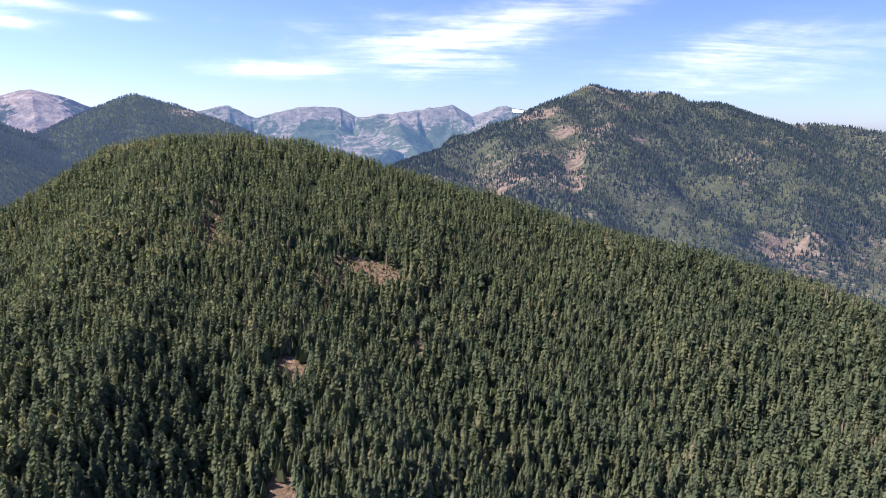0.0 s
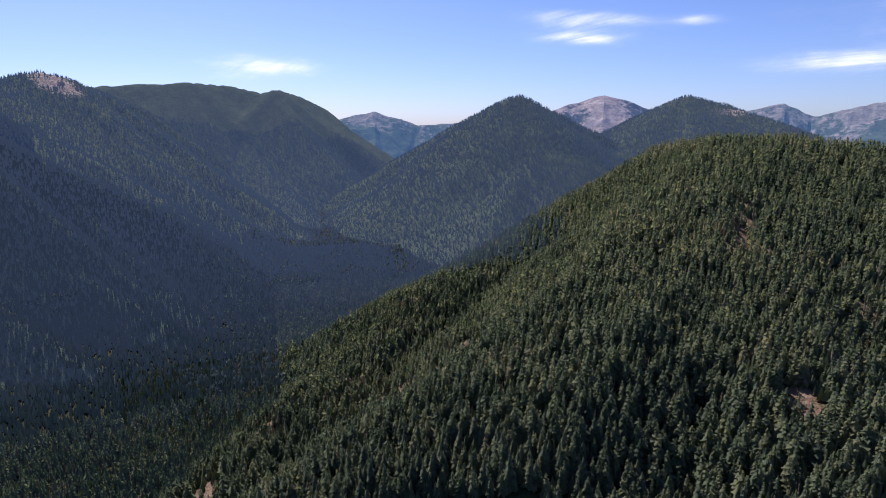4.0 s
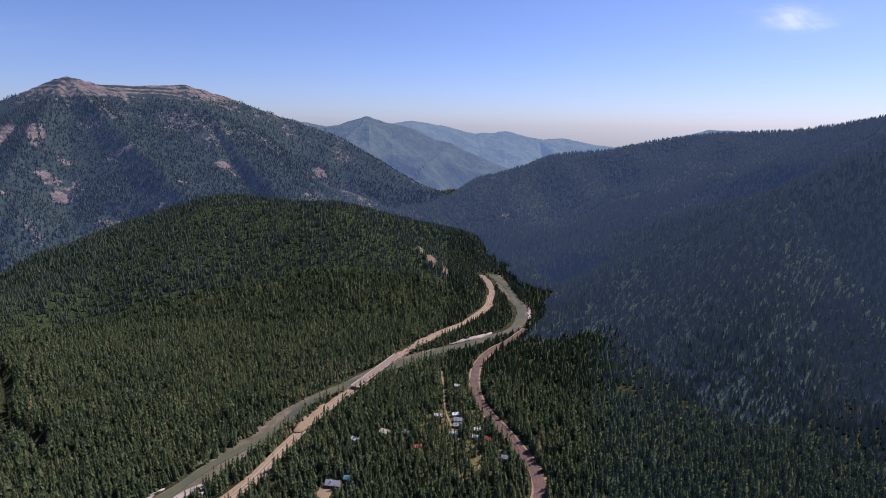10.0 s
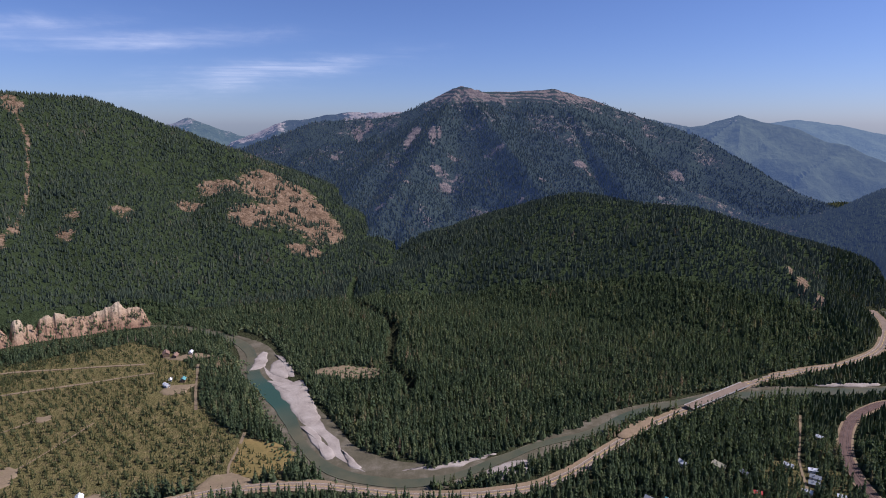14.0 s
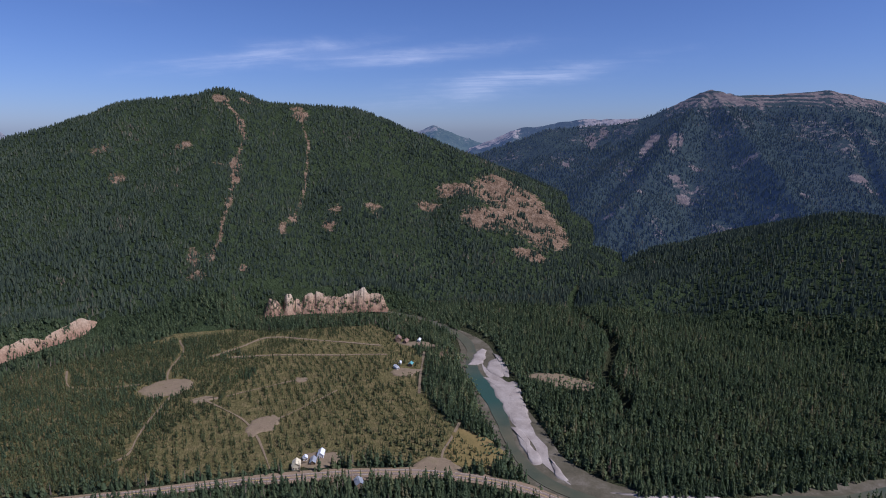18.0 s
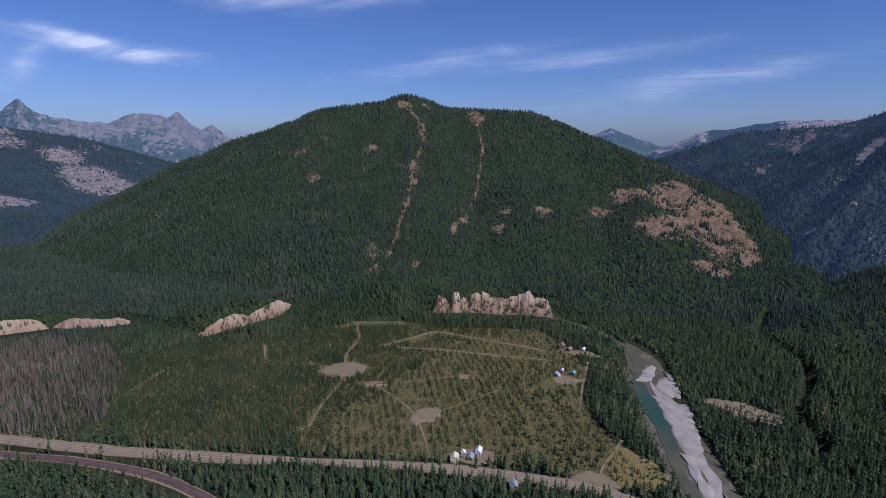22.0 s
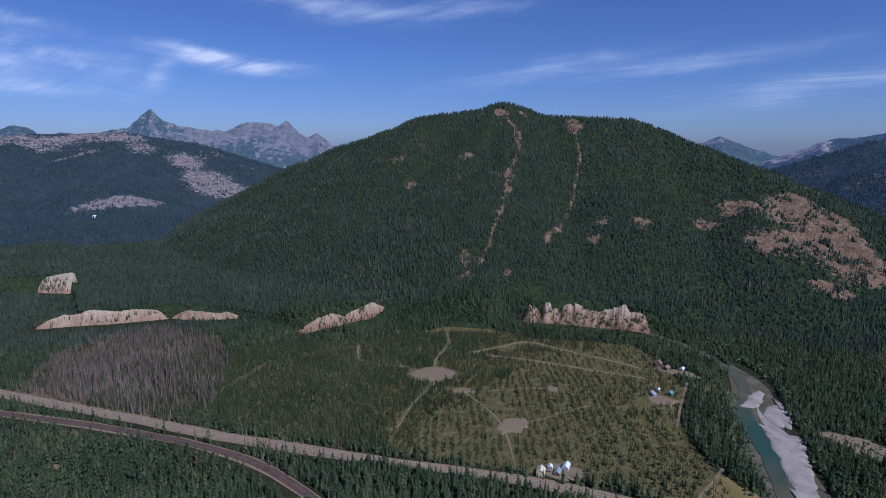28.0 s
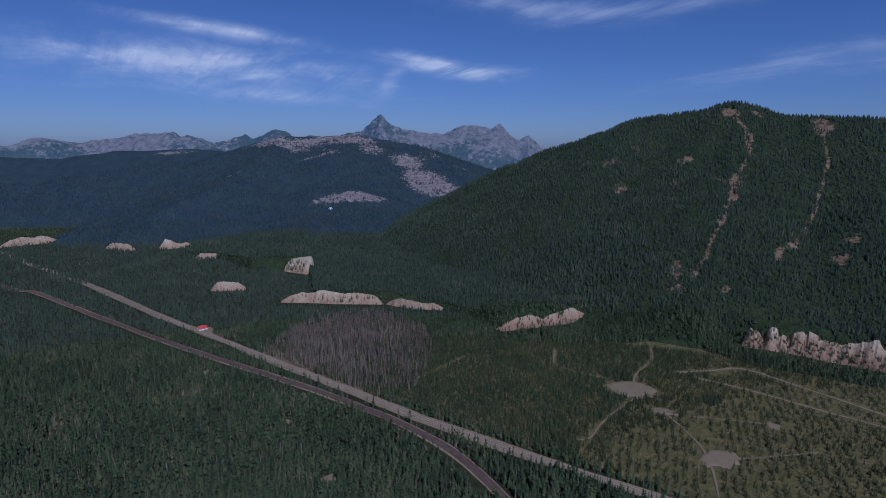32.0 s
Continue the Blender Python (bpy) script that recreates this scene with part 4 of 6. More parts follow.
def bare_mask(X, Y, Z):
    """Where the slopes are bare: brown shoulder, scree chutes, ledges, clearings. 0 to 1."""
    b = np.zeros(X.shape)

    def spot(az, r, ra, rr, k=1.0):
        x, y = polar(az, r)
        a = radians(az)
        u, v = (X - x) * math.cos(a) + (Y - y) * math.sin(a), -(X - x) * math.sin(a) + (Y - y) * math.cos(a)
        np.maximum(b, k * np.clip(1.6 - np.hypot(u / ra, v / rr), 0, 1), out=b)

    def chute(rows, w, k=1.0):
        pts = [polar(a, r) for a, r in rows]
        d, _ = line_distance(X, Y, pts)
        np.maximum(b, k * np.clip(1.5 - d / w, 0, 1), out=b)
    # thin rocky ground on the far mountains
    r, az = np.hypot(X, Y), np.degrees(np.arctan2(-X, Y)) % 360
    high = (r > 2750) & (az > 234) & (az < 254)
    np.maximum(b, np.where(high, np.clip((Z - 150) / 1100 + 1.15 * fbm(X, Y, 110, 5, 63), 0, 0.5), 0), out=b)
    top = (r > 1900) & (az > 148) & (az < 172)
    ledge = np.clip(0.5 + 0.9 * np.sin(Z * 0.42 + 3.0 * fbm(X, Y, 240, 2, 65)) + 1.1 * fbm(X, Y, 60, 4, 64), 0, 1)
    np.maximum(b, np.where(top, 0.78 * ledge * smooth(345, 405, Z + 30 * fbm(X, Y, 150, 3, 66)), 0), out=b)
    np.maximum(b, np.where((r > 1400) & (az > 128) & (az < 186), np.clip(0.05 + 0.85 * fbm(X, Y, 130, 5, 63), 0, 0.36), 0), out=b)
    for row in BARE_SPOTS:
        spot(*row)
    for rows, w, k in CHUTES:
        chute(rows, w, k)
    return b


# bearing, distance, half width across and along the line of sight, bareness
BARE_SPOTS = [(123.4, 1000, 8, 26, 0.9), (128.6, 1150, 10, 30, 0.8), (183.2, 1400, 70, 120, 0.62), (181.2, 1340, 40, 90, 0.8), (186.2, 1470, 40, 70, 0.62), (184.9, 1500, 40, 60, 0.85), (182.5, 1440, 46, 80, 0.9), (181.0, 1390, 38, 70, 0.9), (179.6, 1330, 30, 60, 0.85), (181.9, 1200, 32, 20, 0.85), (186.5, 1310, 44, 46, 0.8), (189.2, 1445, 48, 32, 0.7), (191.9, 1374, 30, 22, 0.65), (184, 1350, 50, 50, 0.72),
              (211.0, 1763, 14, 20, 0.85), (210.4, 1752, 12, 14, 0.8), (208.6, 1775, 24, 10, 0.7), (209.2, 1628, 10, 40, 0.62), (210.0, 1447, 14, 30, 0.75), (210.0, 1393, 10, 26, 0.8), (210.7, 1287, 8, 20, 0.55), (214.2, 1110, 10, 26, 0.6), (212.7, 1102, 9, 20, 0.5), (203.9, 1710, 20, 26, 0.8), (204.2, 1752, 18, 14, 0.75),
              (205.1, 1248, 10, 22, 0.6), (206.1, 1199, 8, 26, 0.6), (214.2, 1557, 20, 18, 0.6), (211.4, 1459, 10, 14, 0.5), (201.1, 1292, 16, 22, 0.5), (201.7, 1232, 14, 22, 0.65), (197.3, 1309, 24, 14, 0.55), (197.1, 1276, 14, 14, 0.5), (209.9, 1067, 6, 10, 1.0), (220.6, 1605, 26, 22, 0.5), (219.6, 1480, 18, 22, 0.55), (214, 1060, 18, 14, 0.5),
              (171.0, 1950, 19, 56, 0.9), (171.6, 1890, 13, 40, 0.85), (169.3, 1855, 12, 48, 0.85), (168.6, 1880, 7, 32, 0.8), (176.4, 2149, 16, 48, 0.8), (175.4, 2190, 13, 48, 0.75), (178.7, 1994, 14, 21, 0.75), (163.3, 1787, 32, 18, 0.6), (155.1, 1779, 19, 18, 0.85), (154.2, 1750, 19, 10, 0.8), (158.7, 1625, 14, 11, 0.8), (168.7, 1724, 22, 16, 0.62), (167.2, 1800, 19, 14, 0.6),
              (174.5, 1496, 17, 11, 0.7), (173.6, 1520, 13, 10, 0.65), (168.0, 1677, 22, 13, 0.65), (169.9, 1477, 14, 11, 0.6), (146.6, 2045, 24, 27, 0.75), (145.4, 1990, 29, 24, 0.62), (148.0, 1860, 36, 11, 0.55), (165.0, 1560, 29, 13, 0.5), (161.0, 1560, 22, 11, 0.55), (172.2, 1610, 24, 13, 0.5),
              (347.4, 1350, 26, 60, 0.72), (347.3, 1500, 24, 60, 0.7), (348.9, 1690, 46, 30, 0.62), (344.8, 1665, 26, 40, 0.7), (353.6, 1389, 34, 40, 0.62), (341.8, 1617, 24, 30, 0.6), (339.3, 1310, 60, 40, 0.5), (336, 1321, 60, 40, 0.5), (333.4, 1462, 60, 40, 0.42), (329.5, 1297, 50, 30, 0.55), (346.4, 2060, 110, 50, 0.7), (341, 2120, 60, 40, 0.65), (330, 2330, 80, 40, 0.6), (350.5, 1850, 70, 50, 0.6), (356, 1640, 40, 50, 0.55),
              (21.9, 690, 15, 60, 1.0), (20.8, 638, 18, 16, 1.0), (8.0, 619, 46, 28, 0.75), (2.0, 520, 12, 22, 0.7), (15.5, 430, 11, 24, 0.85), (11.9, 591, 8, 10, 0.6), (10.3, 409, 8, 7, 0.6), (17.3, 316, 8, 34, 1.0), (12.3, 372, 4, 10, 0.6), (46.6, 512, 15, 34, 0.95), (50.5, 490, 13, 30, 0.85), (53.6, 476, 16, 34, 0.95), (56, 470, 17, 36, 1.0), (58.3, 448, 12, 24, 0.9), (49, 500, 10, 22, 0.75), (44, 580, 6, 12, 0.65), (1.5, 560, 14, 8, 0.45),
              (20.5, 560, 10, 8, 0.6),
              (82, 2060, 60, 60, 0.7), (23.5, 2180, 60, 30, 0.5), (245.5, 2190, 120, 44, 0.8), (238.2, 2537, 90, 130, 0.75), (236.4, 2490, 70, 80, 0.75), (240.0, 2750, 70, 90, 0.7), (245, 2960, 110, 50, 0.65), (250, 3000, 120, 50, 0.65), (253, 3060, 120, 40, 0.5), (247.5, 3030, 130, 40, 0.62), (261, 3150, 90, 30, 0.5), (256, 2600, 30, 14, 0.5),
              (135.7, 1070, 9, 46, 0.7), (136.8, 1125, 8, 46, 0.6), (134.3, 1022, 7, 30, 0.65), (152, 800, 34, 14, 0.5), (149, 790, 20, 14, 0.55), (168.2, 890, 14, 14, 0.55), (181, 1060, 22, 12, 0.6)]
CHUTES = [([(64.5, 545), (67, 514), (69.7, 484), (72.5, 448), (75.2, 412), (77, 392)], 14, 1.0), ([(211, 1763), (209.6, 1680), (209.2, 1628), (208.9, 1571), (209.6, 1500), (210, 1447), (210, 1393), (210.7, 1287), (211.3, 1229), (211.7, 1160), (212.7, 1102)], 4.6, 0.62),
          ([(203.9, 1704), (203.3, 1579), (203.6, 1467), (203.9, 1387), (205.1, 1248), (206.1, 1199)], 4.2, 0.58),
          ([(329.5, 1297), (334, 1215), (327, 1330)], 6, 0.55)]


def in_polygon(X, Y, poly):
    inside = np.zeros(X.shape, bool)
    for (x0, y0), (x1, y1) in zip(poly, poly[1:] + poly[:1]):
        cut = ((y0 > Y) != (y1 > Y)) & (X < (x1 - x0) * (Y - y0) / (y1 - y0 + 1e-9) + x0)
        inside ^= cut
    return inside


PLANTATION = [(720, -262), (760, -400), (726, -520), (600, -640), (533, -780), (400, -790), (270, -850), (200, -790), (165, -725), (150, -640), (100, -560), (52, -500), (40, -470), (79, -478), (155, -470), (247, -438), (327, -406), (409, -372), (517, -333), (636, -295)]
BURN = [(818, -222), (909, -305), (949, -392), (912, -471), (795, -492), (693, -447), (590, -351), (597, -304), (698, -269)]
MEADOW = [(94, -515), (84, -548), (50, -530), (30, -498), (45, -478), (85, -484)]
VILLAGE = [(-395, -425), (-440, -385), (-395, -300), (-345, -285), (-300, -330), (-350, -372)]
# open ground on the valley floor: x, y, half width, half length, turn
PATCHES = [(443, -578, 33, 27, 30), (383, -559, 18, 9, 20), (288, -514, 17, 21, 0), (296, -631, 9, 7, 0), (461, -182, 11, 8, 10), (590, -190, 9, 6, 20), (784, -147, 9, 6, 0), (175, -676, 20, 13, 20), (205, -462, 24, 14, 25), (94, -474, 22, 12, 0),
           (180, -775, 30, 12, 0), (-240, -372, 16, 9, 40), (985, -185, 24, 12, 15), (-20, -686, 46, 15, -10), (-30, -670, 30, 8, -15)]
TRACKS = [([(393, -417), (385, -440), (398, -470), (411, -507), (425, -560), (443, -578)], 2.0), ([(383, -559), (345, -540), (306, -518), (270, -480), (240, -440)], 2.2),
          ([(446, -677), (425, -720), (403, -764), (320, -765), (231, -761)], 5.0), ([(421, -680), (361, -699), (300, -712), (213, -730)], 4.5),
          ([(86, -558), (88, -530), (93, -500), (90, -478)], 3.0), ([(165, -748), (158, -700), (152, -665), (143, -618)], 3.2),
          ([(527, -727), (494, -686), (470, -620), (443, -585)], 2.0), ([(600, -600), (560, -560), (520, -560), (480, -580)], 2.0), ([(640, -300), (620, -380), (650, -470)], 2.2),
          ([(-483, -476), (-440, -430), (-411, -398), (-381, -352), (-377, -321), (-350, -300)], 2.0), ([(296, -631), (330, -600), (360, -570)], 1.6), ([(288, -514), (262, -560), (240, -610)], 1.6)]
# eroded banks: foot line, height of the bare face, and name of its look
CLIFFS = [([(459, -851), (415, -872), (360, -895), (310, -912), (266, -924)], 44, 24), ([(708, -583), (700, -630), (692, -670), (678, -715), (655, -752)], 25, 17),
          ([(1079, -339), (1050, -385), (1005, -440), (961, -503)], 26, 16), ([(1444, -395), (1400, -425), (1350, -441), (1290, -472)], 46, 28),
          ([(1246, -245), (1236, -262), (1222, -290), (1212, -310)], 24, 14), ([(960, -505), (900, -540), (860, -580)], 15, 8),
          ([(1940, -100), (1885, -130), (1834, -165)], 26, 14), ([(2100, 150), (2135, 80), (2144, 0)], 26, 14), ([(1836, -230), (1820, -275), (1805, -316)], 26, 14), ([(1640, -290), (1610, -320), (1590, -345)], 20, 10),
          ([(-1085, -1200), (-1090, -1181), (-1102, -1165)], 22, 14), ([(-835, -520), (-826, -537), (-822, -556)], 18, 9)]
# cabins: x, y, turn, width, length, wall height, roof, wall
HOUSES = [(219, -449, 20, 7, 9, 4.2, 0, 0), (204, -471, 12, 5.5, 9, 3.6, 1, 1), (216, -462, 20, 4, 4, 3, 1, 1), (207, -459, 15, 5, 9, 2.6, 2, 2), (154, -433, 30, 7, 10, 3.6, 2, 2),
          (188, -685, 40, 4, 9, 3, 1, 1), (187, -700, 10, 3, 6, 2.6, 1, 1), (172, -697, 0, 5, 7, 3, 3, 2), (212, -786, 15, 8, 12, 4, 4, 2), (199, -778, -10, 6, 9, 3.5, 4, 2), (181, -786, 0, 5, 8, 3, 1, 1),
          (-406, -376, 40, 6, 10, 3.2, 2, 1), (-398, -397, 30, 5, 9, 3, 1, 1), (-413, -386, 60, 4.5, 9, 3, 1, 1), (-398, -369, 50, 6, 10, 3.2, 2, 2), (-384, -361, 35, 5, 9, 3, 1, 1), (-406, -349, 45, 4.5, 8, 3, 1, 1), (-394, -341, 30, 5, 7, 3, 1, 1), (-399, -330, 20, 5, 8, 3, 5, 2),
          (-307, -419, 15, 6, 9, 3.4, 1, 1), (-336, -409, 20, 8, 12, 4, 6, 0), (-351, -394, 10, 6, 9, 3.2, 2, 2), (-342, -368, 60, 5, 8, 3, 5, 2), (-464, -432, 30, 5, 8, 3, 1, 2), (-386, -297, 25, 6, 10, 3.2, 2, 2), (-250, -374, 35, 9, 15, 4.5, 2, 2), (-264, -372, 35, 6, 8, 4, 3, 2),
          (983, -179, 10, 9, 14, 4, 5, 1), (1924, -800, 20, 8, 11, 4, 1, 1)]
HOUSES = [(*h[:3], *((0.8 * v for v in h[3:6]) if h[0] < 0 else h[3:6]), *h[6:]) for h in HOUSES]
HOUSES_XY = [(h[0], h[1], 0.5 * (h[3] + h[4])) for h in HOUSES]




def add_attribute(ob, name, values):
    a = ob.data.attributes.new(name, "FLOAT", "POINT")
    a.data.foreach_set("value", np.asarray(values, np.float32))


def build_land():
    # the ground: one sheet out to the horizon
    rr = np.concatenate([[0.0, 60, 120, 180, 230], np.arange(270, 960, 9.0), np.geomspace(960, 4960, 36)])
    aa = np.arange(0, 360, 0.72)
    A, R = np.meshgrid(aa, rr, indexing="ij")
    X, Y = polar(A, R)
    Z = ground_height(X, Y)
    ob = mesh_object("ground", np.stack([X, Y, Z], -1).reshape(-1, 3), grid_faces(len(aa), len(rr), True), mat_ground)
    add_attribute(ob, "bare", 0.62 * in_polygon(X, Y, BURN).ravel())
    grass = np.clip(0.95 * in_polygon(X, Y, PLANTATION) + 0.30 * in_polygon(X, Y, BURN) + 1.0 * in_polygon(X, Y, MEADOW) + 0.55 * in_polygon(X, Y, VILLAGE), 0, 1)
    add_attribute(ob, "grass", grass.ravel())
    tagged(ob, "valley floor of brown forest soil and dry undergrowth", "ground", kind="structure")
    for m in MOUNTS:
        a0, a1, r0, r1 = m.sector
        aa = np.arange(a0, a1 + m.step, m.step)
        rr = np.geomspace(r0, r1, m.rings)
        A, R = np.meshgrid(aa, rr, indexing="ij")
        X, Y = polar(A, R)
        Z = m.height(X, Y)
        G = ground_height(X, Y)
        F = grid_faces(len(aa), len(rr))
        keep = (Z > G - 4).ravel()[F].any(1)
        F = F[keep]
        used, F = np.unique(F, return_inverse=True)
        F = F.reshape(-1, 4)
        V = np.stack([X, Y, np.maximum(Z, G - 25)], -1).reshape(-1, 3)[used]
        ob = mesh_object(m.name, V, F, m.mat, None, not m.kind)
        b = bare_mask(V[:, 0], V[:, 1], V[:, 2])
        if m.kind:
            b = np.clip((-0.1 if "ridge" in m.name else 0.36) + (V[:, 2] - 250) / 700 + 0.7 * fbm(V[:, 0], V[:, 1], 260, 5, m.seed), 0, 1)
        if "bald" in m.name:
            b = np.clip(0.75 * b + 0.12 + 0.8 * fbm(V[:, 0], V[:, 1], 150, 6, 61), 0, 1)
        if m.name == "backdrop_distant_range":
            # old snow in the lee of the crest
            az = np.degrees(np.arctan2(-V[:, 0], V[:, 1])) % 360
            el = np.degrees(np.arctan2(V[:, 2] - H0, np.hypot(V[:, 0], V[:, 1])))
            white = (np.abs(az - 352.0) < 1.5) & (el > 0.7) & (fbm(V[:, 0], V[:, 1], 110, 4, 62) > 0.0) & (np.hypot(V[:, 0], V[:, 1]) < 4460)
            pick = F[white[F].all(1)]
            if len(pick):
                un, G2 = np.unique(pick, return_inverse=True)
                snow = mesh_object("backdrop_snowfield", V[un] + np.array((0, -4.0, 3.0)), G2.reshape(-1, 4), mat_snow)
                tagged(snow, "white patch of old snow on the far range", "snow", kind="structure")
        add_attribute(ob, "bare", b)
        tagged(ob, m.label, "hill" if "hill" in m.name or "bluff" in m.name else "mountain", kind="structure" if m.name.startswith("backdrop") else "")


build_land()


# ---- river, road, railway ----
def ribbon(name, pts, left, right, z, mat, follow=True, parent=None):
    """A strip along a line; left and right are widths in metres (numbers or one per point), z above the ground or fixed."""
    P = np.asarray(pts, float)
    T = np.gradient(P, axis=0)
    T /= np.maximum(np.linalg.norm(T, axis=1, keepdims=True), 1e-6)
    N = np.stack([-T[:, 1], T[:, 0]], 1)
    left, right = np.broadcast_to(left, len(P)), np.broadcast_to(right, len(P))
    cols = [P + N * (left * (1 - k) - right * k)[:, None] for k in (0.0, 0.33, 0.66, 1.0)]
    V = np.stack(cols, 1)
    zz = land_height(P[:, 0], P[:, 1])[:, None] + z if follow else np.full((len(P), 1), float(z))
    V = np.concatenate([V, np.broadcast_to(zz[..., None], V.shape[:2] + (1,))], -1)
    n = len(P)
    top = V.reshape(-1, 3)
    F = grid_faces(n, 4)
    # skirts down both edges, so that the strip has thickness
    low_l, low_r = V[:, 0] - (0, 0, 1.2), V[:, 3] - (0, 0, 1.2)
    base = len(top)
    allv = np.vstack([top, low_l, low_r])
    i = np.arange(n - 1)
    F2 = np.stack([i * 4, (i + 1) * 4, base + i + 1, base + i], 1)
    F3 = np.stack([i * 4 + 3, base + n + i, base + n + i + 1, (i + 1) * 4 + 3], 1)
    return mesh_object(name, allv, np.vstack([F, F2, F3]), mat, parent, False)


def within(S, x0, x1):
    return S[(S[:, 0] >= x0) & (S[:, 0] <= x1)]


def wobble(n, seed, amount, period=9.0):
    s = np.arange(n) / period
    return amount * 2 * fbm(s, s * 0 + seed, 1.0, 3, seed)


def build_lines():
    n = len(RIVER_S)
    w = 24 - 19 * np.clip((RIVER_S[:, 0] - 105) / 50, 0, 1) - 13 * np.clip((-60 - RIVER_S[:, 0]) / 80, 0, 1)
    bed = ribbon("riverbed", RIVER_S, w + wobble(n, 1, 6), w + wobble(n, 2, 6), -2.2, mat_bed, False)
    tagged(bed, "brown stony river bed with wet cobbles", "river bed", kind="structure")
    bank = RIVER_S[(RIVER_S[:, 0] > -30) & (RIVER_S[:, 0] < 86) & (RIVER_S[:, 1] > -742)]
    n = len(bank)
    taper = np.clip(np.minimum(np.arange(n), n - 1 - np.arange(n)) / 5.0, 0.05, 1)
    shore = ribbon("gravel_shore", bank, (16 + wobble(n, 16, 5, 4)) * taper, (-3 + wobble(n, 17, 5, 4)) * taper, -1.98, mat_gravel, False)
    tagged(shore, "broad pale pinkish-grey gravel shore inside the river bend", "gravel shore", kind="structure")
    n = len(WATER_S)
    w = 6.2 - 2.2 * np.clip((WATER_S[:, 0] - 120) / 60, 0, 1) + 3.5 * np.exp(-((WATER_S[:, 1] + 645) / 70) ** 2) * (WATER_S[:, 0] > 0)
    water = ribbon("water", WATER_S, w + wobble(n, 3, 4), w + wobble(n, 4, 4), -1.75, mat_water, False)
    tagged(water, "clear green-blue shallow river water", "river", kind="structure")
    n = len(ROAD_S)
    verge = ribbon("road_verge", ROAD_S, 8.4 + wobble(n, 5, 3.0), 8.4 + wobble(n, 6, 3.0), 0.55, mat_shoulder)
    tagged(verge, "gravel and dry grass verge along the highway", "verge", kind="structure")
    road = ribbon("road", ROAD_S, 4.1, 4.1, 0.75, mat_asphalt)
    tagged(road, "worn pinkish-grey two-lane asphalt highway", "road", kind="structure")
    for off, m, nm in ((3.5, mat_line, "edge_line"), (-3.5, mat_line, "edge_line"), (0.0, mat_line_yellow, "centre_line")):
        near = within(ROAD_S, -820, 1100)
        o = ribbon(nm, near, off + 0.16, -off + 0.16, 0.80, m, True, road)
    n = len(RAIL_S)
    edge = ribbon("railway_verge", RAIL_S, 6.4 + wobble(n, 14, 1.6), 6.4 + wobble(n, 15, 1.6), 0.6, mat_shoulder)
    tagged(edge, "tan gravel verge with dry weeds along the railway", "verge", kind="structure")
    ballast = ribbon("railway", RAIL_S, 4.6 + wobble(n, 8, 0.7), 4.6 + wobble(n, 9, 0.7), 1.0, mat_ballast)
    tagged(ballast, "brown ballasted double-track railway line curving through forest", "railway", kind="structure")
    near = within(RAIL_S, -700, 1200)
    for off in (-2.9, -1.45, 1.45, 2.9):
        ribbon("rail", near, off + 0.06, -off + 0.06, 1.22, mat_steel, True, ballast)


build_lines()


# ---- forests ----
def cone_stack(sides, tiers, rng, jag=0.35, base=0.12, droop=0.10, full=0.72):
    """Crown of a conifer, 1 high and about 1 wide at its base: tiers of jagged cones, joined along the stem."""
    V, F = [], []
    last = None
    for k in range(tiers):
        f = k / tiers
        z0 = base + (1 - base) * f * 0.94
        z1 = base + (1 - base) * min(1.0, (k + 1.9) / tiers) if k < tiers - 1 else 1.0
        rad = 0.5 * (1 - f) ** full * rng.uniform(0.80, 1.12) + 0.02
        cx, cy = rng.uniform(-0.05, 0.05) * (tiers > 2), rng.uniform(-0.05, 0.05) * (tiers > 2)
        o = len(V)
        ph = rng.uniform(0, 6.28)
        for s in range(sides):
            a = ph + 6.2832 * s / sides + rng.uniform(-0.25, 0.25)
            q = rad * (1 - jag * (s % 2) * rng.uniform(0.5, 1.3)) * rng.uniform(0.78, 1.15)
            V.append((cx + q * math.cos(a), cy + q * math.sin(a), z0 - droop * (1 - f) * (1 - s % 2) * rng.uniform(0.2, 1.2)))
        V.append((rng.uniform(-0.02, 0.02), rng.uniform(-0.02, 0.02), z1))
        for s in range(sides):
            F.append((o + s, o + (s + 1) % sides, o + sides))
        if last is not None:
            F.append((last, o + sides, o))
        last = o + sides
    return np.array(V), np.array(F)


def bushy(rng, n=5):
    """A broadleaf or young crown: uneven lumps, 1 high and 1 wide."""
    V, F = [], []
    for k in range(n):
        c = np.array((rng.uniform(-0.25, 0.25), rng.uniform(-0.25, 0.25), rng.uniform(0.3, 0.75)))
        r = rng.uniform(0.18, 0.32)
        o = len(V)
        ph = rng.uniform(0, 6)
        for s in range(5):
            a = ph + 1.2566 * s
            V.append(c + r * np.array((math.cos(a) * rng.uniform(0.8, 1.2), math.sin(a) * rng.uniform(0.8, 1.2), rng.uniform(-0.35, 0.2))))
        V.append(c + (0, 0, r * 1.1))
        V.append(c - (0, 0, r * 0.9))
        for s in range(5):
            F += [(o + s, o + (s + 1) % 5, o + 5), (o + (s + 1) % 5, o + s, o + 6)]
    return np.array(V), np.array(F)


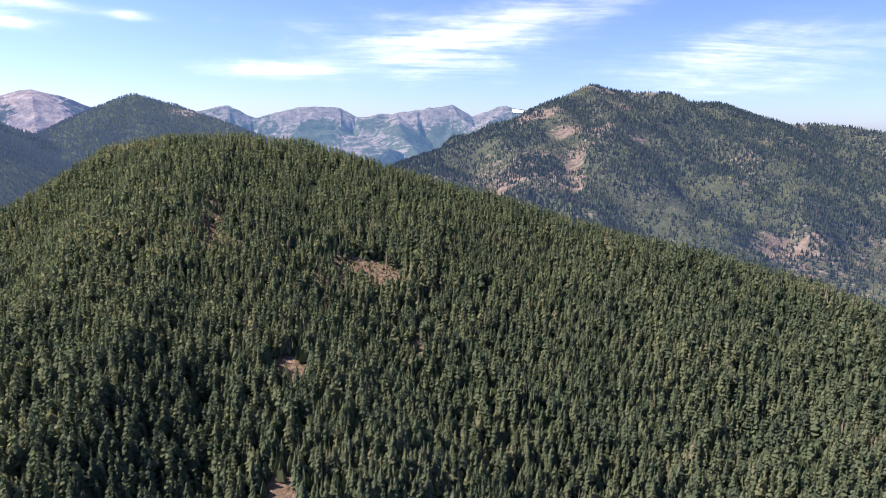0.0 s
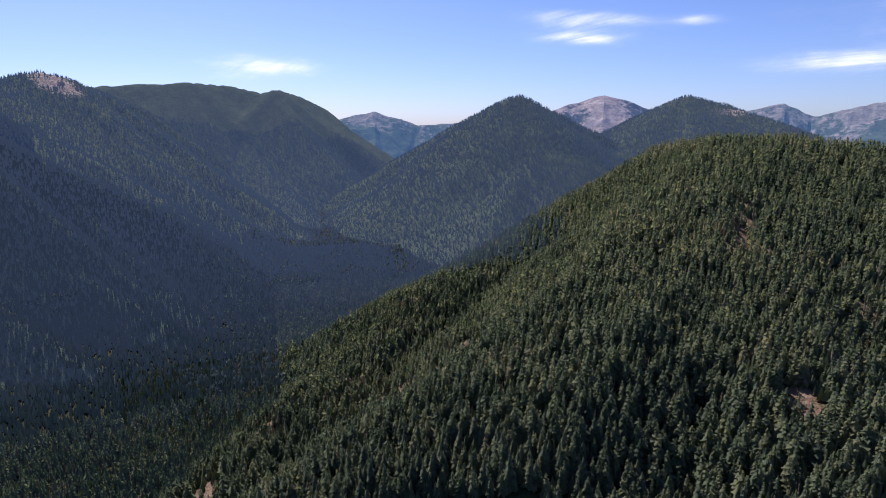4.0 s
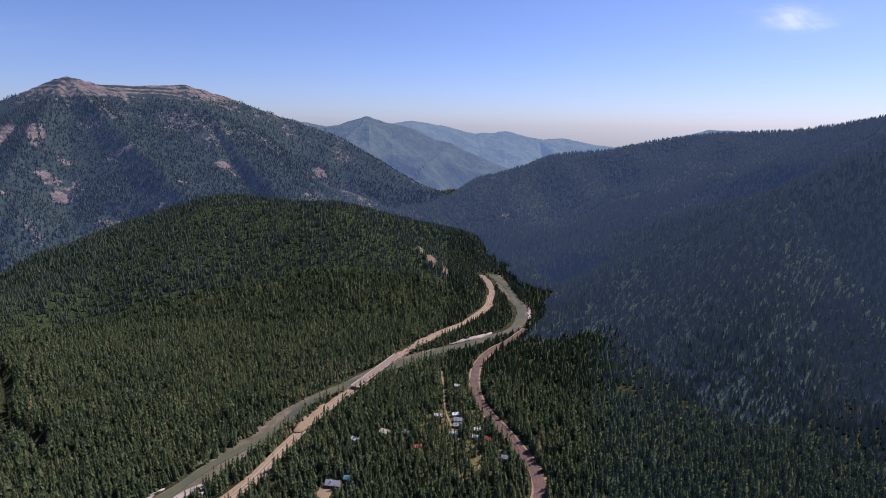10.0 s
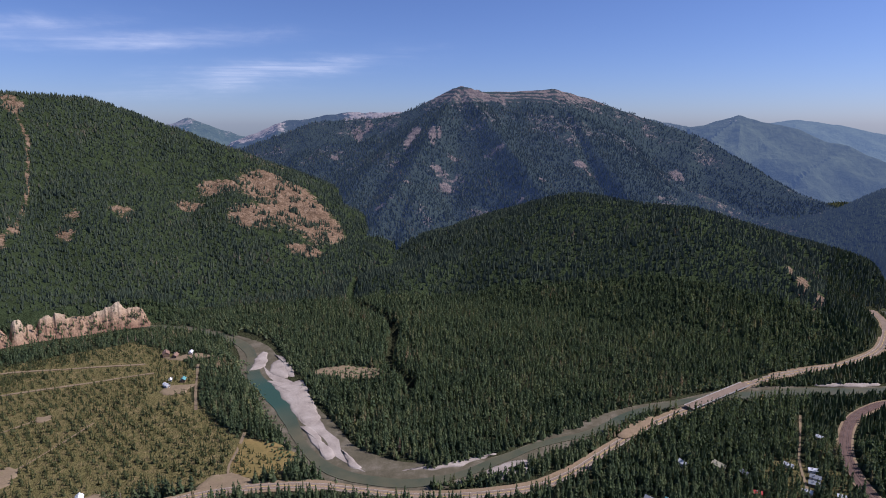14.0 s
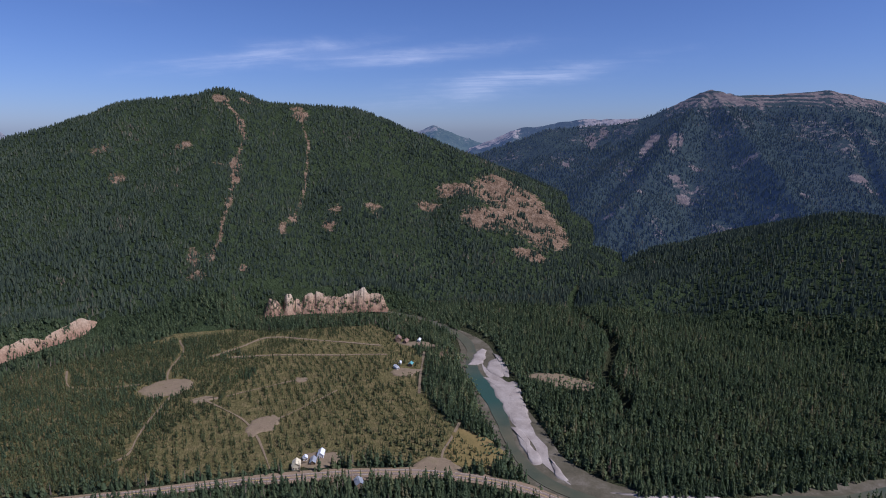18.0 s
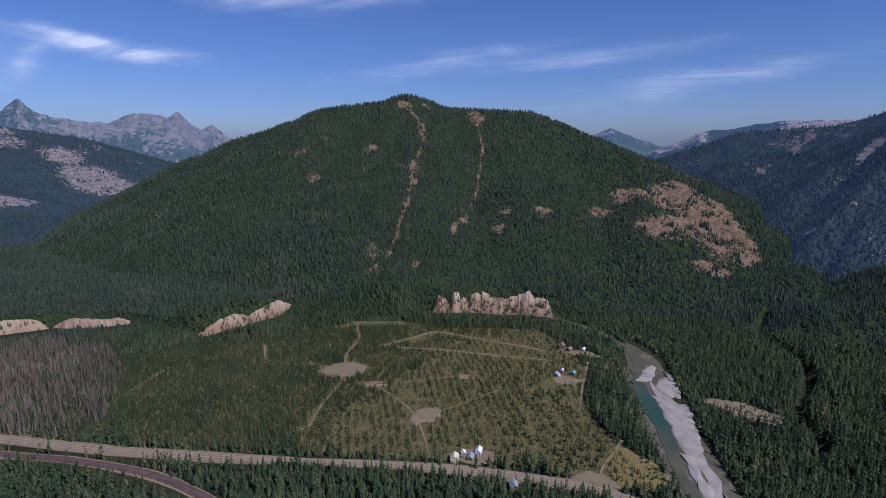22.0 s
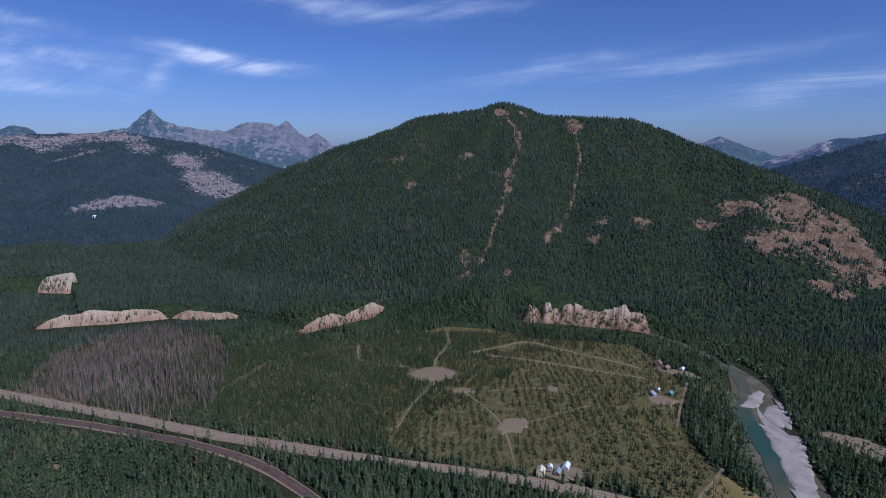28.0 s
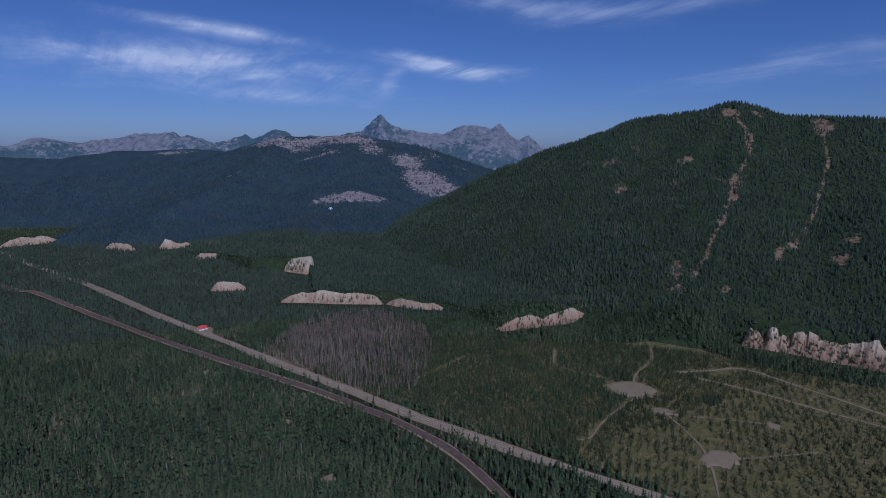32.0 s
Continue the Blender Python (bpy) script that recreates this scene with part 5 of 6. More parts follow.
def snag(rng):
    """A dead standing trunk with a few stubs."""
    V, F = [], []

    def spike(p, q, w):
        o = len(V)
        for a in range(3):
            V.append((p[0] + w * math.cos(a * 2.1), p[1] + w * math.sin(a * 2.1), p[2]))
        V.append(q)
        F.extend([(o, o + 1, o + 3), (o + 1, o + 2, o + 3), (o + 2, o, o + 3)])
    spike((0, 0, 0), (0.03, 0.02, 1), 0.13)
    for k in range(6):
        z, a = rng.uniform(0.3, 0.9), rng.uniform(0, 6.28)
        spike((0, 0, z), (0.34 * math.cos(a) * (1.1 - z), 0.34 * math.sin(a) * (1.1 - z), z - 0.02), 0.06)
    return np.array(V), np.array(F)


def conifer_crown(levels, boughs, rng, base=0.10, full=0.8, droop=0.35, under=True):
    """Crown of a conifer, 1 high and 1 wide: whorls of drooping boughs on a stem, all of one piece."""
    V = [(rng.uniform(-0.02, 0.02), rng.uniform(-0.02, 0.02), base + (1 - base) * (k / levels) ** 0.92) for k in range(levels + 1)]
    F = []
    for k in range(levels):
        f = (k + 0.25) / levels
        gap = V[k + 1][2] - V[k][2]
        rad = 0.5 * (1 - f) ** full * min(1.0, 0.72 + 2.2 * f) * rng.uniform(0.86, 1.14) + 0.03
        n = boughs if f < 0.6 else max(3, boughs - 2)
        ph = rng.uniform(0, 6.28)
        for b in range(n):
            a = ph + 6.2832 * (b + rng.uniform(-0.25, 0.25)) / n
            r = rad * rng.uniform(0.68, 1.16)
            w = r * rng.uniform(0.75, 1.1) * math.tan(min(3.1416 / n, 0.8)) * 0.62
            ca, sa, z = math.cos(a), math.sin(a), V[k][2] + gap * rng.uniform(-0.3, 0.8)
            o, q = len(V), 0.55 * r
            V.append((ca * r, sa * r, z - droop * r * rng.uniform(0.2, 0.6)))
            V.append((ca * q - sa * w, sa * q + ca * w, z + 0.1 * gap))
            V.append((ca * q + sa * w, sa * q - ca * w, z + 0.1 * gap))
            F += [(k + 1, o + 1, o), (k + 1, o, o + 2)]
            if under or b == 0:
                F.append((k, o + 2, o + 1))
    return np.array(V), np.array(F)


TRNG = random.Random(5)
LOD1 = [conifer_crown(10, 5, TRNG, 0.06, 0.82 + 0.05 * (k % 3), under=False) for k in range(10)]
LOD2 = [conifer_crown(6, 4, TRNG, 0.05, 0.82 + 0.06 * (k % 3), under=False) for k in range(10)]
LOD3 = [conifer_crown(4, 3, TRNG, 0.03, 0.82, under=False) for k in range(8)]
LOD_SMALL = [conifer_crown(2, 4, TRNG, 0.02, 0.8, under=False) for k in range(6)]
LOD4 = [cone_stack(4, 1, TRNG, 0.3) for _ in range(4)]
TUFT = [cone_stack(4, 1, TRNG, 0.2, 0.0) for _ in range(4)]
BUSH = [bushy(TRNG, 2) for _ in range(6)]
SNAG = [snag(TRNG) for _ in range(4)]


def plant(name, X, Y, Z, height, width, templates, mat, label, category="forest", seed=1, lean=0.03):
    """All the trees of a stand as one mesh."""
    if len(X) == 0:
        return None
    rng = np.random.RandomState(seed)
    pick = rng.randint(0, len(templates), len(X))
    Vs, Fs, base = [], [], 0
    for k, (V, F) in enumerate(templates):
        i = np.where(pick == k)[0]
        if len(i) == 0:
            continue
        a = rng.uniform(0, 6.2832, len(i))
        c, s = np.cos(a)[:, None], np.sin(a)[:, None]
        w, h = width[i][:, None], height[i][:, None]
        vx, vy, vz = V[:, 0][None], V[:, 1][None], V[:, 2][None]
        zz = vz * h
        lx, ly = rng.normal(0, lean, (len(i), 1)), rng.normal(0, lean, (len(i), 1))
        W = np.stack([(vx * c - vy * s) * w + X[i][:, None] + zz * lx, (vx * s + vy * c) * w + Y[i][:, None] + zz * ly, zz + Z[i][:, None]], -1)
        Vs.append(W.reshape(-1, 3))
        Fs.append((F[None] + (np.arange(len(i)) * len(V))[:, None, None] + base).reshape(-1, 3))
        base += len(i) * len(V)
    ob = mesh_object(name, np.vstack(Vs), np.vstack(Fs), mat, None, False)
    return tagged(ob, label, category, kind="stuff")


def openness(X, Y):
    """1 where trees may stand, 0 on roads, water, clearings."""
    ok = np.ones(X.shape)
    wide = lambda pts, k: k * (X > 360) * (Y > np.interp(X, [p[0] for p in pts[::-1]], [p[1] for p in pts[::-1]]))
    d, _ = line_distance(X, Y, ROAD)
    ok *= d > wide(ROAD, 7) + 9 + 3 * fbm(X, Y, 30, 2, 70)
    d, _ = line_distance(X, Y, RAIL)
    ok *= d > wide(RAIL, 11) + 7.2 + 2.5 * fbm(X, Y, 25, 2, 71)
    d, _ = line_distance(X, Y, RIVER_C)
    ok *= d > np.where(X > 130, 6.5, np.where(X < -80, 13.5, 29)) + 8 * fbm(X, Y, 60, 2, 72)
    d, _ = line_distance(X, Y, CREEK_C)
    ok *= d > 6.5 + 3 * fbm(X, Y, 30, 2, 73)
    for x, y, a, b, turn in PATCHES:
        c, s = math.cos(radians(turn)), math.sin(radians(turn))
        u, v = (X - x) * c + (Y - y) * s, -(X - x) * s + (Y - y) * c
        ok *= np.hypot(u / a, v / b) > 1 + 0.5 * fbm(X, Y, 14, 2, 74)
    for pts, w in TRACKS:
        d, _ = line_distance(X, Y, pts)
        ok *= d > w + 1.0
    for x, y, rad in HOUSES_XY:
        ok *= np.hypot(X - x, Y - y) > rad
    for pts, high, depth in CLIFFS:
        d, _ = line_distance(X, Y, pts)
        ok *= d > depth * 0.75 + 5 * fbm(X, Y, 16, 2, 75)
        if pts[0] in ((1079, -339), (1390, -375)):      # no trees on the camera's side of these high banks, so that they show
            ok *= (d > 30) | (np.hypot(X, Y) > np.hypot(*pts[1]))
    return ok > 0.5


def scatter(a0, a1, r0, r1, area, seed):
    """Random places in a sector, one to so many square metres."""
    rng = np.random.RandomState(seed)
    n = int(math.pi * (r1 * r1 - r0 * r0) * (a1 - a0) / 360 / area)
    r = np.sqrt(rng.uniform(r0 * r0, r1 * r1, n))
    return (*polar(rng.uniform(a0, a1, n), r), rng)


def skyline_table():
    aa, rr = np.arange(0, 360, 0.5), np.concatenate([np.arange(150, 1000, 12.0), np.geomspace(1000, 3600, 90)])
    A, R = np.meshgrid(aa, rr, indexing="ij")
    Z = land_height(*polar(A, R))
    e = (Z - H0) / R
    return aa, rr, np.maximum.accumulate(e, 1)


SKY_A, SKY_R, SKY_E = skyline_table()


def in_sight(X, Y, Z, h):
    """Whether a tree of height h stands clear of the land in front of it."""
    r = np.hypot(X, Y)
    ia = np.round((np.degrees(np.arctan2(-X, Y)) % 360) / 0.5).astype(int) % len(SKY_A)
    ir = np.clip(np.searchsorted(SKY_R, r - 14) - 1, 0, len(SKY_R) - 1)
    return (Z + h + 6 - H0) / r > SKY_E[ia, ir]


def forest(name, sector, area, hgt, templates, mat, label, seed, width=0.27, where=None, thin=True, hidden=0.01):
    X, Y, rng = scatter(*sector, area, seed)
    Z = land_height(X, Y)
    h = hgt * (1 + 0.35 * fbm(X, Y, 110, 3, seed + 7)) * rng.uniform(0.62, 1.22, len(X))
    ok = in_sight(X, Y, Z, h) | (rng.uniform(size=len(X)) < hidden) if thin else np.ones(len(X), bool)
    if where is not None:
        ok &= where(X, Y, Z)
    X, Y, Z, h = X[ok], Y[ok], Z[ok], h[ok]
    ok = fbm(X, Y, 70, 3, seed + 6) > -0.62
    az = np.degrees(np.arctan2(-X, Y)) % 360
    ok &= ~((az > 148) & (az < 172) & (Z > 378 + 20 * fbm(X, Y, 80, 2, 86)) & (np.hypot(X, Y) > 1900))
    b = bare_mask(X, Y, Z)
    ok &= (0.85 * b + (0.35 + 1.9 * b) * fbm(X, Y, 22, 3, seed + 5)) < 0.5
    if sector[2] < 1300:
        ok &= openness(X, Y)
    X, Y, Z, h = X[ok], Y[ok], Z[ok], h[ok]
    w = h * width * rng.uniform(0.8, 1.25, len(X))
    if (sector[3] < 900 and sector[:2] != (66, 132)) or mat not in (mat_conifer, mat_lightened_conifer, mat_hazed_conifer):
        plant(name, X, Y, Z - 0.3, h, w, templates, mat, label, seed=seed)
        return
    # stands get needles with imitated haze, by mountain, bearing and distance
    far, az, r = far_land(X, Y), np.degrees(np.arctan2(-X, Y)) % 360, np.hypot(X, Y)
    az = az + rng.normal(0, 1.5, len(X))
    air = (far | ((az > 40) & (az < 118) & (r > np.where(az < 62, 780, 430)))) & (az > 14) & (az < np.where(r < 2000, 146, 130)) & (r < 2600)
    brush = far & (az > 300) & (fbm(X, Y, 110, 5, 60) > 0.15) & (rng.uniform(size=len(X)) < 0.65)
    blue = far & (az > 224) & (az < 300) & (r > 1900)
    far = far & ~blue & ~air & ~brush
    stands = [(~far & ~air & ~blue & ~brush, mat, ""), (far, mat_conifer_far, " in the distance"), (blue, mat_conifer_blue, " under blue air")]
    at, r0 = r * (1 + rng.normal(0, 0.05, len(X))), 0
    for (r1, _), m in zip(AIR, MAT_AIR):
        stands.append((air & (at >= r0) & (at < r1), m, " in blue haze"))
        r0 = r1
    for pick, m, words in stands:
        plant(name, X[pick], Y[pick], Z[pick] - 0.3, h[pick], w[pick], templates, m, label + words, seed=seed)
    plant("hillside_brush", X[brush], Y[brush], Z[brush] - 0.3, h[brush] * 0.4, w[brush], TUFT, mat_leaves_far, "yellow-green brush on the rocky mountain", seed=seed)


def not_special(X, Y, Z):
    return ~(in_polygon(X, Y, PLANTATION) | in_polygon(X, Y, BURN) | in_polygon(X, Y, VILLAGE) | in_polygon(X, Y, MEADOW))


def build_forests():
    f = "conifer_forest"
    hill = lambda X, Y, Z: (np.degrees(np.arctan2(-X, Y)) + 8 * fbm(X, Y, 60, 3, 85) < 76) & ~((Y > 0) & (X < -300) & (Z < 14))
    vale = lambda X, Y, Z: not_special(X, Y, Z) & ~hill(X, Y, Z)
    forest(f, (-8, 84, 288, 450), 28, 18, LOD1, mat_lightened_conifer, "dense mixed green conifers on the near hillside", 101, width=0.50, where=hill)
    forest(f, (66, 84, 450, 640), 29, 16, LOD2, mat_lightened_conifer, "conifers on the flank of the near hill", 149, width=0.48, where=hill)
    forest(f, (-52, -8, 370, 460), 28, 18, LOD1, mat_lightened_conifer, "dense mixed green conifers low on the near hillside", 100, width=0.50)
    forest(f, (-50, 66, 452, 600), 29, 17, LOD2, mat_lightened_conifer, "dense conifers halfway up the near hillside", 102, width=0.50)
    forest(f, (-50, 66, 600, 760), 29, 17, LOD3, mat_lightened_conifer, "dense conifers on the upper near hillside", 147, width=0.50)
    forest(f, (-50, 66, 760, 1080), 28, 15.5, LOD3, mat_lightened_conifer, "conifers along the crest of the near hill", 103, width=0.50)
    forest("young_forest", (66, 132, 405, 640), 22, 6.5, LOD4, mat_conifer, "undergrowth of young conifers in the side valley", 145, width=0.8, where=vale)
    forest("young_forest", (132, 285, 415, 1000), 25, 6.5, LOD4, mat_conifer, "undergrowth of young conifers in the valley forest", 146, width=0.8, where=not_special)
    forest("young_forest", (-50, 80, 290, 760), 24, 8.5, LOD4, mat_lightened_conifer, "young conifers filling the gaps of the hillside forest", 141, width=0.7)
    forest(f, (66, 132, 405, 640), 23, 14, LOD2, mat_conifer, "dark conifers in the side valley and lower slope", 104, width=0.40, where=vale)
    forest(f, (56, 134, 640, 1420), 18, 10.5, LOD4, mat_conifer, "dark conifers on the ribbed mountain", 105, width=0.42)
    forest(f, (47, 56, 640, 1150), 24, 10.0, LOD4, mat_conifer, "dark conifers where the ribbed mountain meets the side valley", 115, width=0.42)
    forest(f, (132, 285, 415, 520), 22, 14, LOD2, mat_conifer, "dark green conifers on the near valley floor", 106, width=0.40, where=not_special)
    forest(f, (132, 285, 520, 640), 22, 14, LOD3, mat_conifer, "dark green conifers on the valley floor", 148, width=0.40, where=not_special)
    forest(f, (134, 285, 640, 1000), 28, 13, LOD3, mat_conifer, "dark green conifers beside the river", 107, where=not_special, width=0.38)
    forest(f, (126, 285, 1000, 1450), 28, 9.5, LOD4, mat_hazed_conifer, "conifer forest on the far side of the valley", 108, width=0.45)
    forest(f, (88, 275, 1450, 2100), 38, 9, LOD4, mat_hazed_conifer, "distant conifer forest on mountain slopes", 109, width=0.52)
    forest(f, (-52, 15, 1080, 2400), 30, 10, LOD4, mat_conifer, "conifers on hazy mountains", 110, width=0.44)
    forest(f, (15, 66, 1080, 2400), 42, 9.0, LOD4, mat_conifer, "conifers on blue hazy peaks", 113, width=0.44)
    forest(f, (34, 57, 780, 1400), 26, 9, LOD4, mat_conifer, "conifers in the bottom of the side valley", 114, width=0.45, where=lambda X, Y, Z: (Z < 90) & ~far_land(X, Y))
    forest(f, (66, 88, 1420, 2400), 42, 9.0, LOD4, mat_conifer, "conifers on far side-valley slopes", 111, width=0.44)
    forest(f, (126, 280, 2100, 3000), 110, 9, LOD4, mat_conifer, "far conifers on the wide valley floor", 112, width=0.5)
    forest("dead_trees", (-50, 70, 300, 760), 330, 14, SNAG, mat_dead, "grey bare dead trees scattered through the hillside forest", 130, 0.4)
    forest("dead_trees", (56, 92, 400, 640), 260, 15, SNAG, mat_dead, "pale bare snags in the side valley", 144, 0.35)
    forest("dead_trees", (196, 284, 415, 900), 130, 11, SNAG, mat_dead, "grey-brown dead trees in the valley forest", 131, 0.5, where=not_special)
    field = lambda X, Y, Z: in_polygon(X, Y, PLANTATION)
    lines = lambda X, Y: (np.abs((X * 0.80 + Y * 0.60 + 5 * fbm(X, Y, 70, 2, 79)) / 8.5 % 1 - 0.5) < 0.26) | (X + 90 * fbm(X, Y, 120, 2, 80) > 330)
    rows = lambda X, Y, Z: lines(X, Y) & field(X, Y, Z) & (fbm(X, Y, 45, 3, 77) > -0.45) & ((np.abs((X * 0.93 + Y * 0.37 + 14 * fbm(X, Y, 60, 2, 76)) / 26 % 1 - 0.5) > 0.07) | (X > 400) | (fbm(X, Y, 80, 2, 75) > 0.1))
    forest("young_forest", (183, 260, 430, 900), 50, 2.6, BUSH, mat_regrowth, "young bushy conifers regrowing in dry grass", 120, 0.75, rows)
    forest("young_forest", (183, 260, 430, 900), 10, 6.0, LOD_SMALL, mat_regrowth, "young pointed conifers in the clearing", 121, 0.42, rows)
    forest("young_forest", (205, 262, 430, 900), 17, 7.5, LOD_SMALL, mat_conifer, "thicker young conifers on the east of the clearing", 125, 0.42, lambda X, Y, Z: field(X, Y, Z) & (fbm(X, Y, 120, 3, 78) + (X - 450) / 260 > 0.0))
    dead = lambda X, Y, Z: in_polygon(X, Y, BURN)
    forest("dead_forest", (232, 262, 560, 1120), 19, 14, SNAG, mat_dead, "grey standing dead trees", 122, 0.5, dead)
    forest(f, (232, 262, 560, 1120), 52, 11, LOD3, mat_conifer, "scattered living conifers among dead ones", 123, 0.28, dead)
    forest(f, (120, 150, 400, 600), 17, 13, LOD2, mat_conifer, "conifers between cabins", 124, 0.36, lambda X, Y, Z: in_polygon(X, Y, VILLAGE))
    glade = lambda X, Y, Z: (np.hypot((X + 86) / 46, (Y - 612) / 22) < 1 + 0.5 * fbm(X, Y, 20, 2, 82)) & (fbm(X, Y, 14, 2, 83) > -0.2)
    forest("hillside_brush", (-2, 16, 540, 680), 16, 3.4, BUSH, mat_brush, "yellow-green brush in a glade on the near hillside", 142, 1.1, glade)
    bank = lambda X, Y, Z: np.abs(line_distance(X, Y, RIVER_C)[0] - np.where(X < -80, 19, 36)) < 9
    forest("riverside_brush", (120, 192, 380, 1000), 26, 6.5, BUSH, mat_leaves, "green willows and cottonwood brush along the river", 126, 0.8, bank)
    SIDE = [polar(a, r) for a, r in ((92, 470), (84, 520), (76, 570), (69, 640), (63.5, 720), (59, 830), (55.5, 960), (53.5, 1150), (54, 1400))]
    side = lambda X, Y, Z: np.abs(line_distance(X, Y, SIDE)[0] + 16 * fbm(X, Y, 60, 3, 84)) < 15
    forest("broadleaf_trees", (50, 96, 430, 1400), 60, 9, BUSH, mat_leaves_pale, "pale green cottonwoods along the side creek", 143, 0.7, side)
    hollow = lambda X, Y, Z: (Z < 60) & (fbm(X, Y, 120, 3, 79) > 0.05)
    floor = lambda X, Y, Z: (Z < 95) & ~far_land(X, Y)
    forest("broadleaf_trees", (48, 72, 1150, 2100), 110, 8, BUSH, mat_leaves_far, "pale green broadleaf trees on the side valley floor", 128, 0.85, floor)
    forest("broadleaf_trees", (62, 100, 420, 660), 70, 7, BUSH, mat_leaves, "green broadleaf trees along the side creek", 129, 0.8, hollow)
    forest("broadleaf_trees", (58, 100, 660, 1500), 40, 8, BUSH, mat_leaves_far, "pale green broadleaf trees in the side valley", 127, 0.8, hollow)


build_forests()


# ---- eroded banks, gravel bars, clearings ----
def eroded_bank(pts, high, depth, seed, peaks=()):
    """A bare face of clay and gravel above its foot line: fluted by gullies, with an uneven upper edge."""
    S = spline(pts, 2.2)
    n, m = len(S), 14
    T = np.gradient(S, axis=0)
    T /= np.linalg.norm(T, axis=1, keepdims=True)
    N = np.stack([-T[:, 1], T[:, 0]], 1)
    N *= np.sign((N * S).sum(1, keepdims=True))          # away from the valley
    s = np.arange(n) * 2.2
    end = np.clip(np.minimum(np.arange(n), n - 1 - np.arange(n)) / ((0.05 if peaks else 0.2) * n), 0, 1) ** 0.8
    top = high * (0.72 + 0.55 * fbm(s, s * 0 + seed, 40, 2, seed) + 0.12 * fbm(s, s * 0 + seed, 9, 3, seed + 5)) * end + 1.0
    top = np.maximum(top, 0.18 * high * end + 1.0)
    if peaks:                                            # broken into pinnacles with wooded gaps
        f = np.linspace(0, 1, n)
        top = 1.0 + high * end * sum((hh * np.exp(-((f - at) / w) ** 4) for at, w, hh in peaks), np.full(n, 0.15)) * (1 + 0.25 * fbm(s, s * 0 + seed, 6, 3, seed + 6))
    if seed == 34:                                       # one smooth, straight slope
        f = np.linspace(0, 1, n)
        top = high * (0.12 + 0.78 * f ** 0.8) * np.clip((1 - f) / 0.05, 0, 1) * (0.95 + 0.12 * fbm(s, s * 0 + seed, 60, 2, seed)) + 1.0
    v = np.linspace(0, 1, m)
    gul = np.abs(fbm(s, s * 0, 13, 3, seed + 1)) * (0.3 if seed == 34 else 1.0)
    W = np.zeros((n, m, 3))
    for j, f in enumerate(v):
        out = depth * f * (0.75 + 0.25 * f) + (6.0 * gul + 2.0 * fbm(s, s * 0 + f * 6, 5, 2, seed + 2)) * (0.3 + 0.7 * math.sin(math.pi * f))
        W[:, j, :2] = S + N * (out - 2)[:, None]
        W[:, j, 2] = -1.5 + (top + 1.5) * f ** 1.1 + 0.8 * fbm(s, s * 0 + f * 9, 4, 2, seed + 3)
    # a lip that goes into the hill
    W = np.concatenate([W, W[:, -1:] + np.concatenate([N * 6, np.full((n, 1), -4.0)], 1)[:, None]], 1)
    ob = mesh_object("eroded_bank", W.reshape(-1, 3), grid_faces(n, m + 1), mat_bank if seed < 33 else mat_bank_pale, None, False)
    return tagged(ob, "pink and cream eroded river bank of bare clay" if seed < 33 else "pale bare gravel bank above the river", "river bank", "eroded banks along the river")


# along the bank, half width, height
PINNACLES = [(0.06, 0.07, 0.42), (0.20, 0.035, 0.55), (0.27, 0.03, 0.28), (0.37, 0.06, 0.44), (0.45, 0.035, 0.52), (0.55, 0.07, 0.34), (0.68, 0.06, 0.42), (0.77, 0.05, 0.42), (0.88, 0.10, 0.40)]
for i, (pts, high, depth) in enumerate(CLIFFS):
    eroded_bank(pts, high, depth, 31 + i, PINNACLES if i == 0 else ())


def bank_trees():
    rng = np.random.RandomState(12)
    X, Y, Z = [], [], []
    for pts, high, depth in CLIFFS[:4]:
        for p in spline(pts, 1.1 if high > 40 else 3.0):
            if rng.uniform() < (0.85 if high > 40 else 0.5):
                n = p / np.linalg.norm(p)
                f = rng.uniform(0.05, 0.9 if high > 40 else 0.75)
                q = p + n * (depth * f * (0.75 + 0.25 * f))
                X.append(q[0]), Y.append(q[1]), Z.append(0.6 * high * f - 1.0)
    for k, (pts, high, depth) in enumerate(CLIFFS):                # along the upper edge
        for p in spline(pts, 2.6):
            if rng.uniform() < 0.8:
                q = p * (1 + (depth * rng.uniform(1.0, 1.7) + 1) / np.linalg.norm(p))
                X.append(q[0]), Y.append(q[1])
                Z.append(max(float(land_height(np.array([q[0]]), np.array([q[1]]))[0]), 0.30 * high if k else 0.2 * high) - 0.5)
    h = rng.uniform(5.0, 11.5, len(X))
    plant("bank_trees", np.array(X), np.array(Y), np.array(Z), h, h * 0.45, LOD3, mat_conifer, "small conifers clinging to the eroded banks", seed=13)


bank_trees()


